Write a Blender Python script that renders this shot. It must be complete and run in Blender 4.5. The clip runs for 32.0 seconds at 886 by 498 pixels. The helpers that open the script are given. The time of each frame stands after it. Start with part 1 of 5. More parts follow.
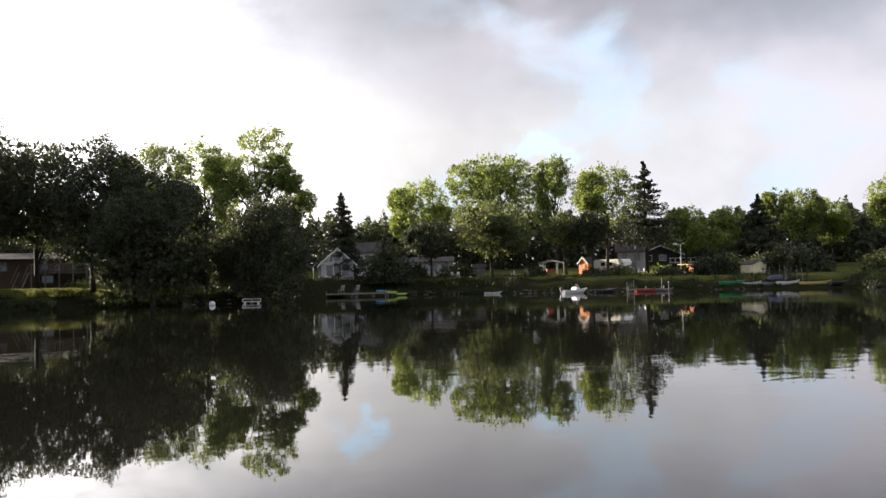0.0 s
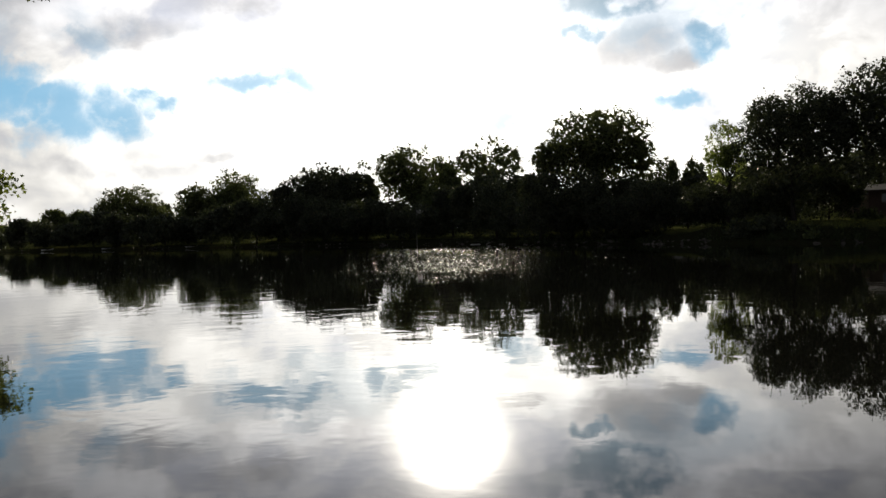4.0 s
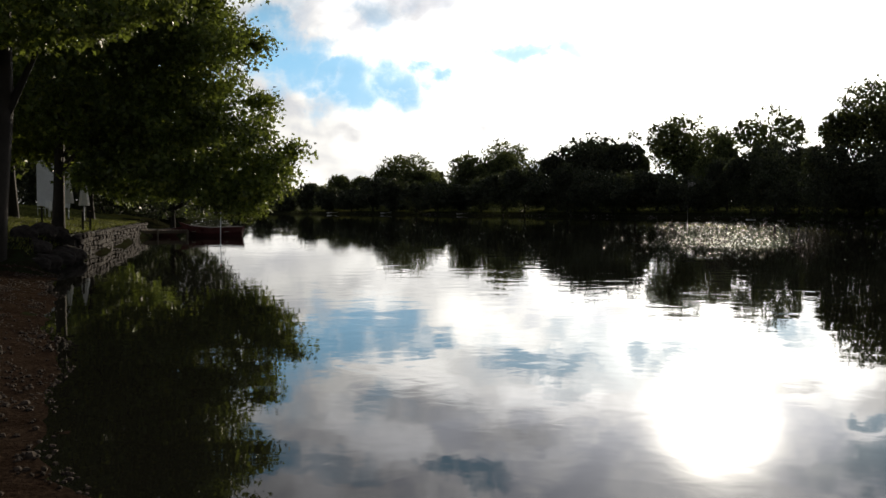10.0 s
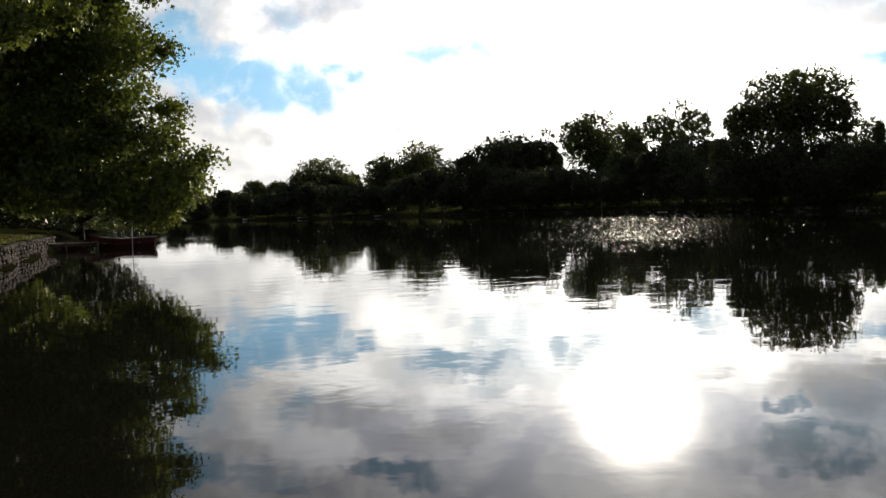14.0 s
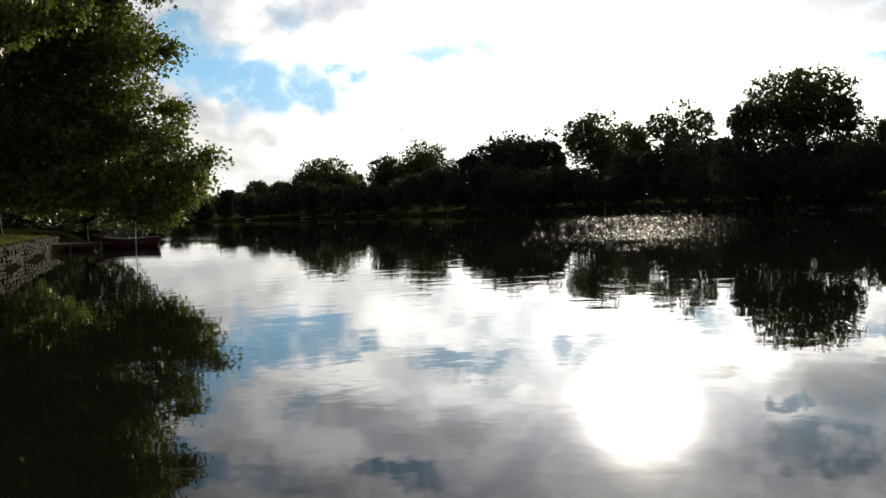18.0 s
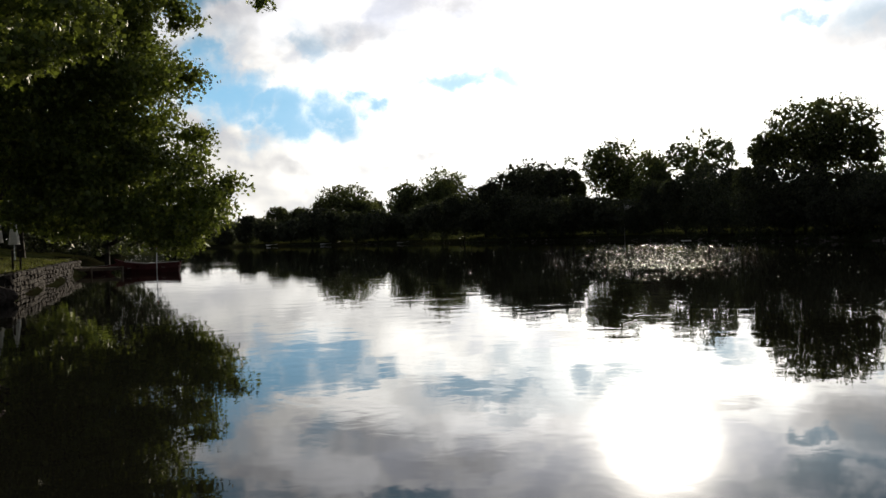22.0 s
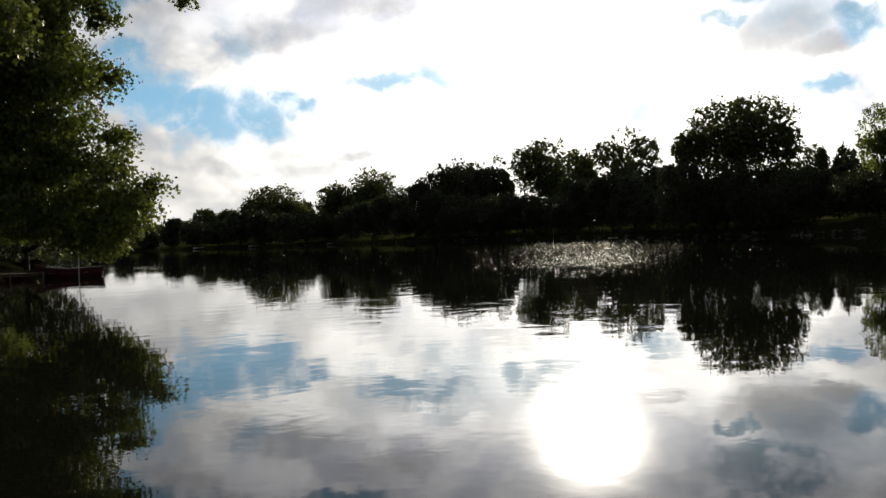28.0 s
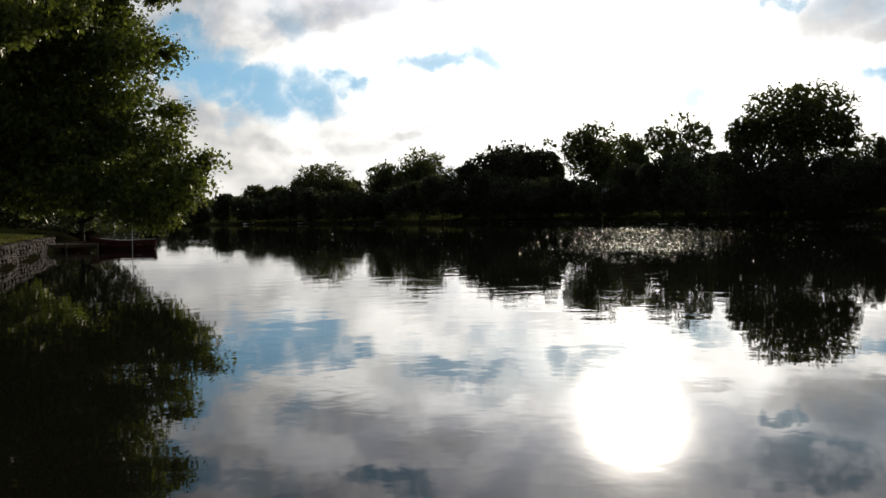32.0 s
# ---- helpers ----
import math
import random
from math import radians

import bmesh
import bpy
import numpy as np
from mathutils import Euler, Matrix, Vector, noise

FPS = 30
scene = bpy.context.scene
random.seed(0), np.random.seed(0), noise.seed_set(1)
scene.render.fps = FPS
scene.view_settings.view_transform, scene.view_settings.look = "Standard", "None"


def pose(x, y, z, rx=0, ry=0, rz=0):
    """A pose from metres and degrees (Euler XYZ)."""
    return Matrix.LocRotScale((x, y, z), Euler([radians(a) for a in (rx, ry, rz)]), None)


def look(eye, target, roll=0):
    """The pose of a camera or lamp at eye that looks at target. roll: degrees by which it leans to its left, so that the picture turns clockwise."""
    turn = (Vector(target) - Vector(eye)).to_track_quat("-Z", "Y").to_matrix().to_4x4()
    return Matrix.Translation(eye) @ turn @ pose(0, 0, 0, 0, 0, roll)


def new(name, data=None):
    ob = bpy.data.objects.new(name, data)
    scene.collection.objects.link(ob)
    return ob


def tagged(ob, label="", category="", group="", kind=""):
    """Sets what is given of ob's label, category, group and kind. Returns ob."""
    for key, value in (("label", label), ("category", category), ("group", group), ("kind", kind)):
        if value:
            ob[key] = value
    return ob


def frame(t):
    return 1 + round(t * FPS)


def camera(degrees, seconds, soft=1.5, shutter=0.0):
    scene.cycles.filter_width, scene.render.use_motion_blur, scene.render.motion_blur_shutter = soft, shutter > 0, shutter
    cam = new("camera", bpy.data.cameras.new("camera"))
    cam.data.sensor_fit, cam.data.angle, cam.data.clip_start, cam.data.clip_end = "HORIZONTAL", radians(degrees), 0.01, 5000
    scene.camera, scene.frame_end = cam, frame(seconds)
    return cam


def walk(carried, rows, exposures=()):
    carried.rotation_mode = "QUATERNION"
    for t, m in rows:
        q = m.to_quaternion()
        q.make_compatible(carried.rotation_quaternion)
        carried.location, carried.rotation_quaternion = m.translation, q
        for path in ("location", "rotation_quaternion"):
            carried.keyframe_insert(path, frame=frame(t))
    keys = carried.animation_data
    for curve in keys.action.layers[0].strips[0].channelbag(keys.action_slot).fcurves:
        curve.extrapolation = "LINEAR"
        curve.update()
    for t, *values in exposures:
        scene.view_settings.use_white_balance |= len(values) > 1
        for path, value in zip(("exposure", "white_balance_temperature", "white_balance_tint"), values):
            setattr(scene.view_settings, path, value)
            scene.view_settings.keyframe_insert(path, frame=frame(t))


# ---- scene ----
# ---------------------------------------------------------------- camera
cam = camera(50.0, 32.0, soft=1.5)
EYE, ARM = 1.7, 0.45
# seconds, yaw, pitch, roll: a person turns on the spot with the camera held out in front
ROWS = [
    (0.0, 0.00, 2.04, 1.36),
    (0.5, 5.18, 1.81, 1.59),
    (1.0, 13.14, 0.52, 3.34),
    (1.5, 22.54, -0.19, 2.74),
    (2.0, 30.72, -0.86, 2.70),
    (2.5, 36.41, -0.75, 2.41),
    (3.0, 39.69, -0.60, 1.85),
    (3.5, 43.25, -0.78, 1.91),
    (4.0, 51.63, -0.83, 1.51),
    (4.5, 55.65, -0.87, 0.37),
    (6.5, 64.08, -1.97, 0.91),
    (7.0, 65.69, -1.93, 0.54),
    (7.5, 66.63, -2.51, 0.01),
    (8.0, 66.97, -2.33, -0.69),
    (8.5, 67.43, -2.70, -0.61),
    (9.0, 68.15, -3.00, -0.03),
    (9.5, 67.96, -3.01, 0.30),
    (10.0, 67.60, -2.42, -0.07),
    (10.5, 66.81, -1.92, 0.75),
    (11.0, 66.33, -1.32, 1.04),
    (11.5, 65.71, -0.98, 1.09),
    (12.0, 65.83, -0.80, 1.46),
    (12.5, 65.54, -1.27, 1.00),
    (13.0, 64.71, -1.87, 1.03),
    (13.5, 63.72, -2.14, 1.64),
    (14.0, 62.65, -2.42, 1.85),
    (14.5, 62.31, -2.20, 2.00),
    (16.5, 61.72, -2.72, 2.31),
    (17.0, 62.18, -2.91, 2.31),
    (17.5, 62.64, -2.76, 2.15),
    (18.0, 62.84, -2.44, 1.96),
    (18.5, 63.05, -2.30, 1.60),
    (19.0, 63.86, -2.07, 1.41),
    (19.5, 64.32, -1.75, 1.56),
    (20.0, 64.09, -1.47, 0.92),
    (20.5, 64.29, -1.36, 0.95),
    (21.0, 63.89, -1.24, 1.32),
    (21.5, 63.92, -1.05, 1.07),
    (22.0, 64.00, -0.75, 1.48),
    (22.5, 63.65, -1.26, 1.63),
    (23.0, 63.57, -1.21, 1.36),
    (23.5, 63.10, -1.04, 2.20),
    (24.0, 61.17, -1.13, 2.85),
    (24.5, 59.98, -1.18, 3.05),
    (25.0, 58.10, -1.49, 3.28),
    (25.5, 57.86, -1.06, 3.19),
    (27.5, 59.62, -0.83, 2.62),
    (28.0, 59.80, -0.89, 2.24),
    (28.5, 60.28, -0.89, 2.35),
    (29.0, 60.57, -1.17, 2.27),
    (29.5, 60.65, -1.45, 2.07),
    (30.0, 61.32, -1.40, 1.67),
    (30.5, 61.38, -1.08, 1.44),
    (31.0, 62.12, -1.49, 0.89),
    (31.5, 62.34, -1.71, 0.99),
    (32.0, 62.68, -1.95, 0.80),
]


def held(yaw, pitch, roll):
    a = radians(yaw)
    return pose(-ARM * math.sin(a), ARM * math.cos(a), EYE, 90 + pitch, roll, yaw)


EXPOSURES = [(0.0, 1.5, 6500, 14), (1.0, 0.75, 6500, 11), (1.6, -0.35, 6500, 12), (2.2, -0.8, 6500, 10), (3.2, -0.75, 6500, 10), (4.0, -0.58, 6500, 10), (7.0, -0.3, 6500, 10), (9.0, -0.35, 6500, 10), (11.0, -0.2, 6500, 10), (13.0, -0.15, 6500, 10), (14.0, -0.3, 6500, 10), (17.0, -0.35, 6500, 10), (21.0, -0.36, 6500, 10), (24.0, -0.55, 6500, 10), (28.0, -0.62, 6500, 10), (32.0, -0.66, 6500, 10)]
walk(cam, [(t, held(y, p, q)) for t, y, p, q in ROWS], EXPOSURES)

# ---------------------------------------------------------------- world and sun
SUN_AZ, SUN_EL = 51.4, 12.4  # degrees, azimuth counted to the left of +y


def heading(az, el=0.0):
    a, e = radians(az), radians(el)
    return Vector((-math.sin(a) * math.cos(e), math.cos(a) * math.cos(e), math.sin(e)))


class Nodes:
    """Short-hand for node trees."""

    def __init__(self, tree):
        self.tree = tree

    def put(self, kind, **values):
        n = self.tree.nodes.new(kind)
        for key, value in values.items():
            setattr(n, key, value)
        return n

    def link(self, a, b):
        self.tree.links.new(a, b)

    def feed(self, socket, value):
        if isinstance(value, bpy.types.NodeSocket):
            self.link(value, socket)
        else:
            socket.default_value = value

    def math(self, op, a, b=0.0, c=0.0, clamp=False):
        n = self.put("ShaderNodeMath", operation=op, use_clamp=clamp)
        for i, v in enumerate((a, b, c)):
            self.feed(n.inputs[i], v)
        return n.outputs[0]

    def smooth(self, v, lo, hi, a=0.0, b=1.0):
        n = self.put("ShaderNodeMapRange", interpolation_type="SMOOTHSTEP")
        for i, x in enumerate((v, lo, hi, a, b)):
            self.feed(n.inputs[i], x)
        return n.outputs[0]

    def noise(self, vector, scale, detail=4.0, rough=0.5, warp=0.0):
        n = self.put("ShaderNodeTexNoise")
        if vector is not None:
            self.link(vector, n.inputs["Vector"])
        n.inputs["Scale"].default_value = scale
        n.inputs["Detail"].default_value = detail
        n.inputs["Roughness"].default_value = rough
        n.inputs["Distortion"].default_value = warp
        return n.outputs["Fac"]

    def mix(self, fac, a, b):
        n = self.put("ShaderNodeMix", data_type="RGBA")
        self.feed(n.inputs[0], fac)
        self.feed(n.inputs[6], a if isinstance(a, bpy.types.NodeSocket) else (*a, 1.0))
        self.feed(n.inputs[7], b if isinstance(b, bpy.types.NodeSocket) else (*b, 1.0))
        return n.outputs[2]

    def scale(self, vector, factor):
        n = self.put("ShaderNodeVectorMath", operation="SCALE")
        self.feed(n.inputs[0], vector)
        self.feed(n.inputs[3], factor)
        return n.outputs[0]


def build_sky():
    world = bpy.data.worlds.new("sky")
    scene.world = world
    world.use_nodes = True
    world.node_tree.nodes.clear()
    k = Nodes(world.node_tree)
    way = k.put("ShaderNodeTexCoord").outputs["Generated"]
    xyz = k.put("ShaderNodeSeparateXYZ")
    k.link(way, xyz.inputs[0])
    x, y, z = xyz.outputs
    az = k.math("MULTIPLY", k.math("ARCTAN2", k.math("MULTIPLY", x, -1.0), y), 180 / math.pi)
    el = k.math("MULTIPLY", k.math("ARCSINE", z), 180 / math.pi)
    # cloud sheet, a little flattened
    low_way = k.put("ShaderNodeVectorMath", operation="MULTIPLY")
    k.link(way, low_way.inputs[0])
    low_way.inputs[1].default_value = (1.0, 1.0, 1.5)
    sheet = low_way.outputs[0]
    puffs = k.noise(sheet, 7.0, 7.0, 0.52, 0.3)
    fine = k.noise(way, 13.0, 7.0, 0.56)
    # angle from the sun
    dot = k.put("ShaderNodeVectorMath", operation="DOT_PRODUCT")
    k.link(way, dot.inputs[0])
    dot.inputs[1].default_value = heading(SUN_AZ, SUN_EL)
    off = k.math("MULTIPLY", k.math("ARCCOSINE", dot.outputs["Value"]), 180 / math.pi)
    warp_a = k.math("MULTIPLY", k.math("SUBTRACT", fine, 0.5), 9.0)
    warp_e = k.math("MULTIPLY", k.math("SUBTRACT", k.noise(way, 17.0, 7.0, 0.56), 0.5), 5.5)
    az_w, el_w = k.math("ADD", az, warp_a), k.math("ADD", el, warp_e)

    az_s, el_s = k.math("MULTIPLY_ADD", warp_a, 0.45, az), k.math("MULTIPLY_ADD", warp_e, 0.45, el)

    def spot(a, e, ra, re, calm=False):
        u = k.math("DIVIDE", k.math("SUBTRACT", az_s if calm else az_w, a), ra)
        v = k.math("DIVIDE", k.math("SUBTRACT", el_s if calm else el_w, e), re)
        return k.smooth(k.math("ADD", k.math("MULTIPLY", u, u), k.math("MULTIPLY", v, v)), 2.0, 0.05)

    def union(spots):
        total = None
        for s in spots:
            total = s if total is None else k.math("MAXIMUM", total, s)
        return total

    # breaks in the cloud: azimuth, elevation, half-breadth, half-height
    breaks = union([spot(73.8, 7.2, 2.4, 1.4), spot(70.7, 6.9, 1.9, 1.4), spot(75.9, 7.8, 1.7, 0.9), spot(68.2, 8.0, 1.2, 0.8), spot(62.0, 9.4, 3.2, 0.8),
                    spot(55.9, 8.0, 1.1, 0.8), spot(53.4, 8.6, 2.0, 0.55), spot(77.6, 8.8, 1.8, 1.5), spot(77.9, 10.8, 1.4, 1.2), spot(78.6, 14.2, 2.4, 1.1), spot(41.2, 13.9, 3.6, 1.3),
                    spot(35.4, 10.7, 2.2, 1.2), spot(37.5, 7.4, 2.0, 0.6), spot(47.6, 6.5, 2.2, 0.6), spot(43.0, 11.6, 1.2, 0.5), spot(5.0, 8.7, 2.0, 0.8),
                    spot(65.6, 15.6, 2.4, 0.7), spot(82.5, 9.5, 2.5, 3.0)])
    thin = union([spot(59.3, 7.5, 1.5, 0.8), spot(64.5, 8.1, 1.7, 0.7), spot(60.2, 11.0, 1.5, 0.6), spot(72.3, 11.4, 1.0, 0.8), spot(44.5, 14.4, 2.2, 0.7),
                  spot(-10.2, 11.8, 1.6, 2.2), spot(-6.0, 7.6, 2.0, 0.7), spot(74.0, 15.4, 3.0, 0.7)])
    bands = union([spot(70.0, 4.4, 6.0, 0.6, True), spot(64.5, 5.1, 2.4, 0.4, True), spot(55.5, 5.9, 2.6, 0.6, True), spot(80.0, 3.4, 5.0, 0.8, True), spot(47.6, 9.8, 2.0, 0.4, True),
                   spot(40.5, 9.6, 2.5, 0.7, True), spot(69.7, 11.8, 4.0, 1.0, True), spot(63.0, 13.5, 3.0, 1.0, True)])
    greys = k.math("MAXIMUM", union([spot(40.2, 10.6, 2.7, 1.5, True), spot(37.6, 9.6, 1.6, 0.6, True)]), k.math("MULTIPLY", bands, k.smooth(k.noise(sheet, 16.0, 6.0, 0.55), 0.36, 0.6, 0.8, 0.3)))
    haze = k.math("MULTIPLY", union([spot(73.0, 10.6, 6.5, 2.4), spot(61.0, 9.4, 6.0, 2.0), spot(39.0, 12.0, 7.0, 3.0)]), k.smooth(k.noise(sheet, 9.0, 6.0, 0.55, 0.4), 0.40, 0.62, 0.0, 0.5))
    breaks = k.math("MULTIPLY", k.math("MAXIMUM", k.math("MAXIMUM", breaks, haze), k.math("MULTIPLY", thin, 0.5)), 0.92)
    nishita = k.put("ShaderNodeTexSky", sky_type="NISHITA", sun_disc=False)
    nishita.sun_elevation, nishita.sun_rotation = radians(SUN_EL), radians(-SUN_AZ)
    blue = k.mix(0.08, (0.30, 0.77, 1.18), k.scale(nishita.outputs[0], 0.10))
    # clouds: brightest round the sun, duller away from it
    level = k.math("ADD", k.math("ADD", k.smooth(off, 75.0, 125.0, 0.32, 0.46), k.math("MULTIPLY", k.smooth(off, 52.0, 20.0), 1.02)), k.math("MULTIPLY", k.smooth(off, 26.0, 4.0), 1.95))
    shade = k.math("MULTIPLY", k.smooth(puffs, 0.36, 0.60, 0.80, 1.18), k.smooth(k.noise(sheet, 15.0, 7.0, 0.54, 0.3), 0.36, 0.62, 0.77, 1.14))
    even = k.smooth(off, 20.0, 50.0, 0.0, 0.85)
    shade = k.math("ADD", k.math("MULTIPLY", shade, k.math("SUBTRACT", 1.0, even)), k.math("MULTIPLY", even, 1.0))
    cloud = k.scale(k.mix(k.smooth(off, 30.0, 75.0), k.mix(k.smooth(shade, 0.5, 1.0), (0.90, 0.935, 1.02), (1.0, 0.975, 0.92)), (0.93, 0.96, 1.0)), k.math("MULTIPLY", k.math("MULTIPLY", level, shade), k.smooth(el, 8.5, 17.0, 1.0, 0.53)))
    lilac = k.put("ShaderNodeVectorMath", operation="MULTIPLY")
    k.link(cloud, lilac.inputs[0])
    lilac.inputs[1].default_value = (0.94, 0.965, 1.06)
    cloud = k.mix(k.smooth(el, 8.0, 15.0), cloud, lilac.outputs[0])
    cloud = k.mix(k.math("MULTIPLY", greys, k.smooth(puffs, 0.34, 0.62, 0.97, 0.82)), cloud, (0.72, 0.72, 0.75))
    soft = k.math("MULTIPLY", breaks, k.math("MULTIPLY", k.smooth(k.noise(sheet, 24.0, 6.0, 0.55), 0.32, 0.50, 0.55, 1.0), k.smooth(off, 24.0, 48.0, 1.0, 0.32)))
    colour = k.mix(soft, cloud, k.scale(blue, k.smooth(el, 8.5, 15.0, 1.0, 0.45)))
    # pale blue-grey veils far from the sun
    veil = k.math("MULTIPLY", k.smooth(k.noise(sheet, 6.5, 5.0, 0.5, 0.3), 0.50, 0.68), k.smooth(off, 44.0, 58.0, 0.0, 0.85))
    colour = k.mix(veil, colour, (0.26, 0.335, 0.40))
    mauve = k.math("MULTIPLY", k.smooth(k.noise(sheet, 4.0, 4.0, 0.5), 0.46, 0.66), k.smooth(off, 40.0, 60.0, 0.0, 0.5))
    colour = k.mix(mauve, colour, (0.335, 0.320, 0.345))
    glow = k.math("ADD", k.math("MULTIPLY", k.math("EXPONENT", k.math("MULTIPLY", k.math("POWER", k.math("DIVIDE", off, 2.1), 2.0), -1.0)), 26.0),
                  k.math("MULTIPLY", k.math("EXPONENT", k.math("DIVIDE", off, -4.0)), 3.0))
    light = k.put("ShaderNodeVectorMath", operation="ADD")
    k.link(colour, light.inputs[0])
    k.link(k.scale((1.0, 0.93, 0.80), glow), light.inputs[1])
    back = k.put("ShaderNodeBackground")
    k.link(light.outputs[0], back.inputs[0])
    back.inputs[1].default_value = 1.0
    k.link(back.outputs[0], k.put("ShaderNodeOutputWorld").inputs[0])


build_sky()
sun = bpy.data.lights.new("sun", "SUN")
sun.energy, sun.angle, sun.color = 5.0, radians(0.6), (1.0, 0.86, 0.66)
new("sun", sun).matrix_world = look((0, 0, 60), Vector((0, 0, 60)) - heading(SUN_AZ, SUN_EL))


# ---------------------------------------------------------------- materials
def material(name, colour, rough=0.7, metal=0.0, vary=0.25, grain=6.0, bump=0.15, second=None, spots=0.5, spec=0.4):
    """A surface with grain at two scales: colour mixes towards second by a coarse noise and darkens by a fine one."""
    m = bpy.data.materials.new(name)
    m.use_nodes = True
    k = Nodes(m.node_tree)
    shader = m.node_tree.nodes["Principled BSDF"]
    where = k.put("ShaderNodeTexCoord").outputs["Object"]
    coarse, fine = k.noise(where, grain * 0.12, 4.0, 0.6), k.noise(where, grain, 5.0, 0.65)
    second = second or tuple(c * 0.6 for c in colour)
    base = k.mix(k.smooth(coarse, spots - 0.15, spots + 0.2), colour, second)
    each = k.put("ShaderNodeObjectInfo").outputs["Random"]
    gain = k.math("MULTIPLY", k.smooth(fine, 0.25, 0.75, 1.0 - vary, 1.0 + vary), k.math("ADD", k.math("MULTIPLY", each, 0.24), 0.88))
    k.link(k.scale(base, gain), shader.inputs["Base Color"])
    k.feed(shader.inputs["Roughness"], k.smooth(fine, 0.2, 0.8, max(rough - 0.12, 0.02), min(rough + 0.12, 1.0)))
    shader.inputs["Metallic"].default_value = metal
    shader.inputs["Specular IOR Level"].default_value = spec
    if bump:
        b = k.put("ShaderNodeBump")
        b.inputs["Strength"].default_value = bump
        b.inputs["Distance"].default_value = 0.04
        k.link(fine, b.inputs["Height"])
        k.link(b.outputs[0], shader.inputs["Normal"])
    return m


def foliage(name, colour, through_colour, share=0.35, rough=0.62, spec=0.25):
    """Leaves: dull, some light passes through; each leaf has its own tone."""
    m = bpy.data.materials.new(name)
    m.use_nodes = True
    k = Nodes(m.node_tree)
    shader = m.node_tree.nodes["Principled BSDF"]
    out = m.node_tree.nodes["Material Output"]
    leaf = k.put("ShaderNodeNewGeometry").outputs["Random Per Island"]
    tree = k.put("ShaderNodeObjectInfo").outputs["Random"]
    where = k.put("ShaderNodeTexCoord").outputs["Object"]
    patch = k.noise(where, 0.35, 3.0)
    gain = k.math("MULTIPLY", k.math("ADD", k.math("MULTIPLY", leaf, 1.1), 0.45), k.smooth(patch, 0.3, 0.7, 0.75, 1.25))
    gain = k.math("MULTIPLY", gain, k.math("ADD", k.math("MULTIPLY", tree, 0.4), 0.8))
    dry = k.mix(k.math("MULTIPLY", k.math("GREATER_THAN", leaf, 0.86), 0.5), colour, (colour[0] * 1.7, colour[1] * 1.2, colour[2]))
    k.link(k.scale(dry, gain), shader.inputs["Base Color"])
    shader.inputs["Roughness"].default_value = rough
    shader.inputs["Specular IOR Level"].default_value = spec
    lit = k.put("ShaderNodeBsdfTranslucent")
    k.link(k.scale((*through_colour,), gain), lit.inputs[0])
    both = k.put("ShaderNodeMixShader")
    both.inputs[0].default_value = share
    k.link(shader.outputs[0], both.inputs[1])
    k.link(lit.outputs[0], both.inputs[2])
    k.link(both.outputs[0], out.inputs[0])
    return m


def water_surface():
    m = bpy.data.materials.new("pond_water")
    m.use_nodes = True
    k = Nodes(m.node_tree)
    s = m.node_tree.nodes["Principled BSDF"]
    s.inputs["Base Color"].default_value = (0.010, 0.010, 0.007, 1)
    s.inputs["Roughness"].default_value = 0.015
    s.inputs["IOR"].default_value = 1.333
    where = k.put("ShaderNodeTexCoord").outputs["Object"]
    swell = k.noise(where, 0.8, 2.0, 0.4, 0.6)
    ripple = k.noise(where, 3.2, 2.0, 0.5, 0.8)
    calm = k.smooth(k.noise(where, 0.045, 3.0), 0.42, 0.62, 0.25, 1.0)
    height = k.math("MULTIPLY", k.math("ADD", k.math("MULTIPLY", swell, 1.0), k.math("MULTIPLY", ripple, 0.16)), calm)
    b = k.put("ShaderNodeBump")
    b.inputs["Strength"].default_value = 1.0
    b.inputs["Distance"].default_value = 0.0062
    k.link(height, b.inputs["Height"])
    k.link(b.outputs[0], s.inputs["Normal"])
    return m


WATER = water_surface()
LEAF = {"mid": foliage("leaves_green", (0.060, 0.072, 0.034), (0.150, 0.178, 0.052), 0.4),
        # brighter copy of the green leaves: sunlight put into the colour
        "light": foliage("leaves_sunlit_light_green", (0.112, 0.142, 0.044), (0.290, 0.360, 0.075), 0.42),
        # dark copy of the green leaves: shade put into the colour
        "dark": foliage("leaves_shaded_dark_green", (0.040, 0.046, 0.028), (0.062, 0.080, 0.028), 0.25),
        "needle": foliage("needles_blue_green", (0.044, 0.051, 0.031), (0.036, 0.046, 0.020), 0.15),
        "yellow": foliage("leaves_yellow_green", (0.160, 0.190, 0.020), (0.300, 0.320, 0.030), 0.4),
        "near": foliage("leaves_maple", (0.118, 0.155, 0.034), (0.190, 0.240, 0.036), 0.33, 0.52, 0.4)}
BARK = material("bark", (0.036, 0.029, 0.023), 0.9, grain=9.0, bump=0.5, second=(0.020, 0.016, 0.013))


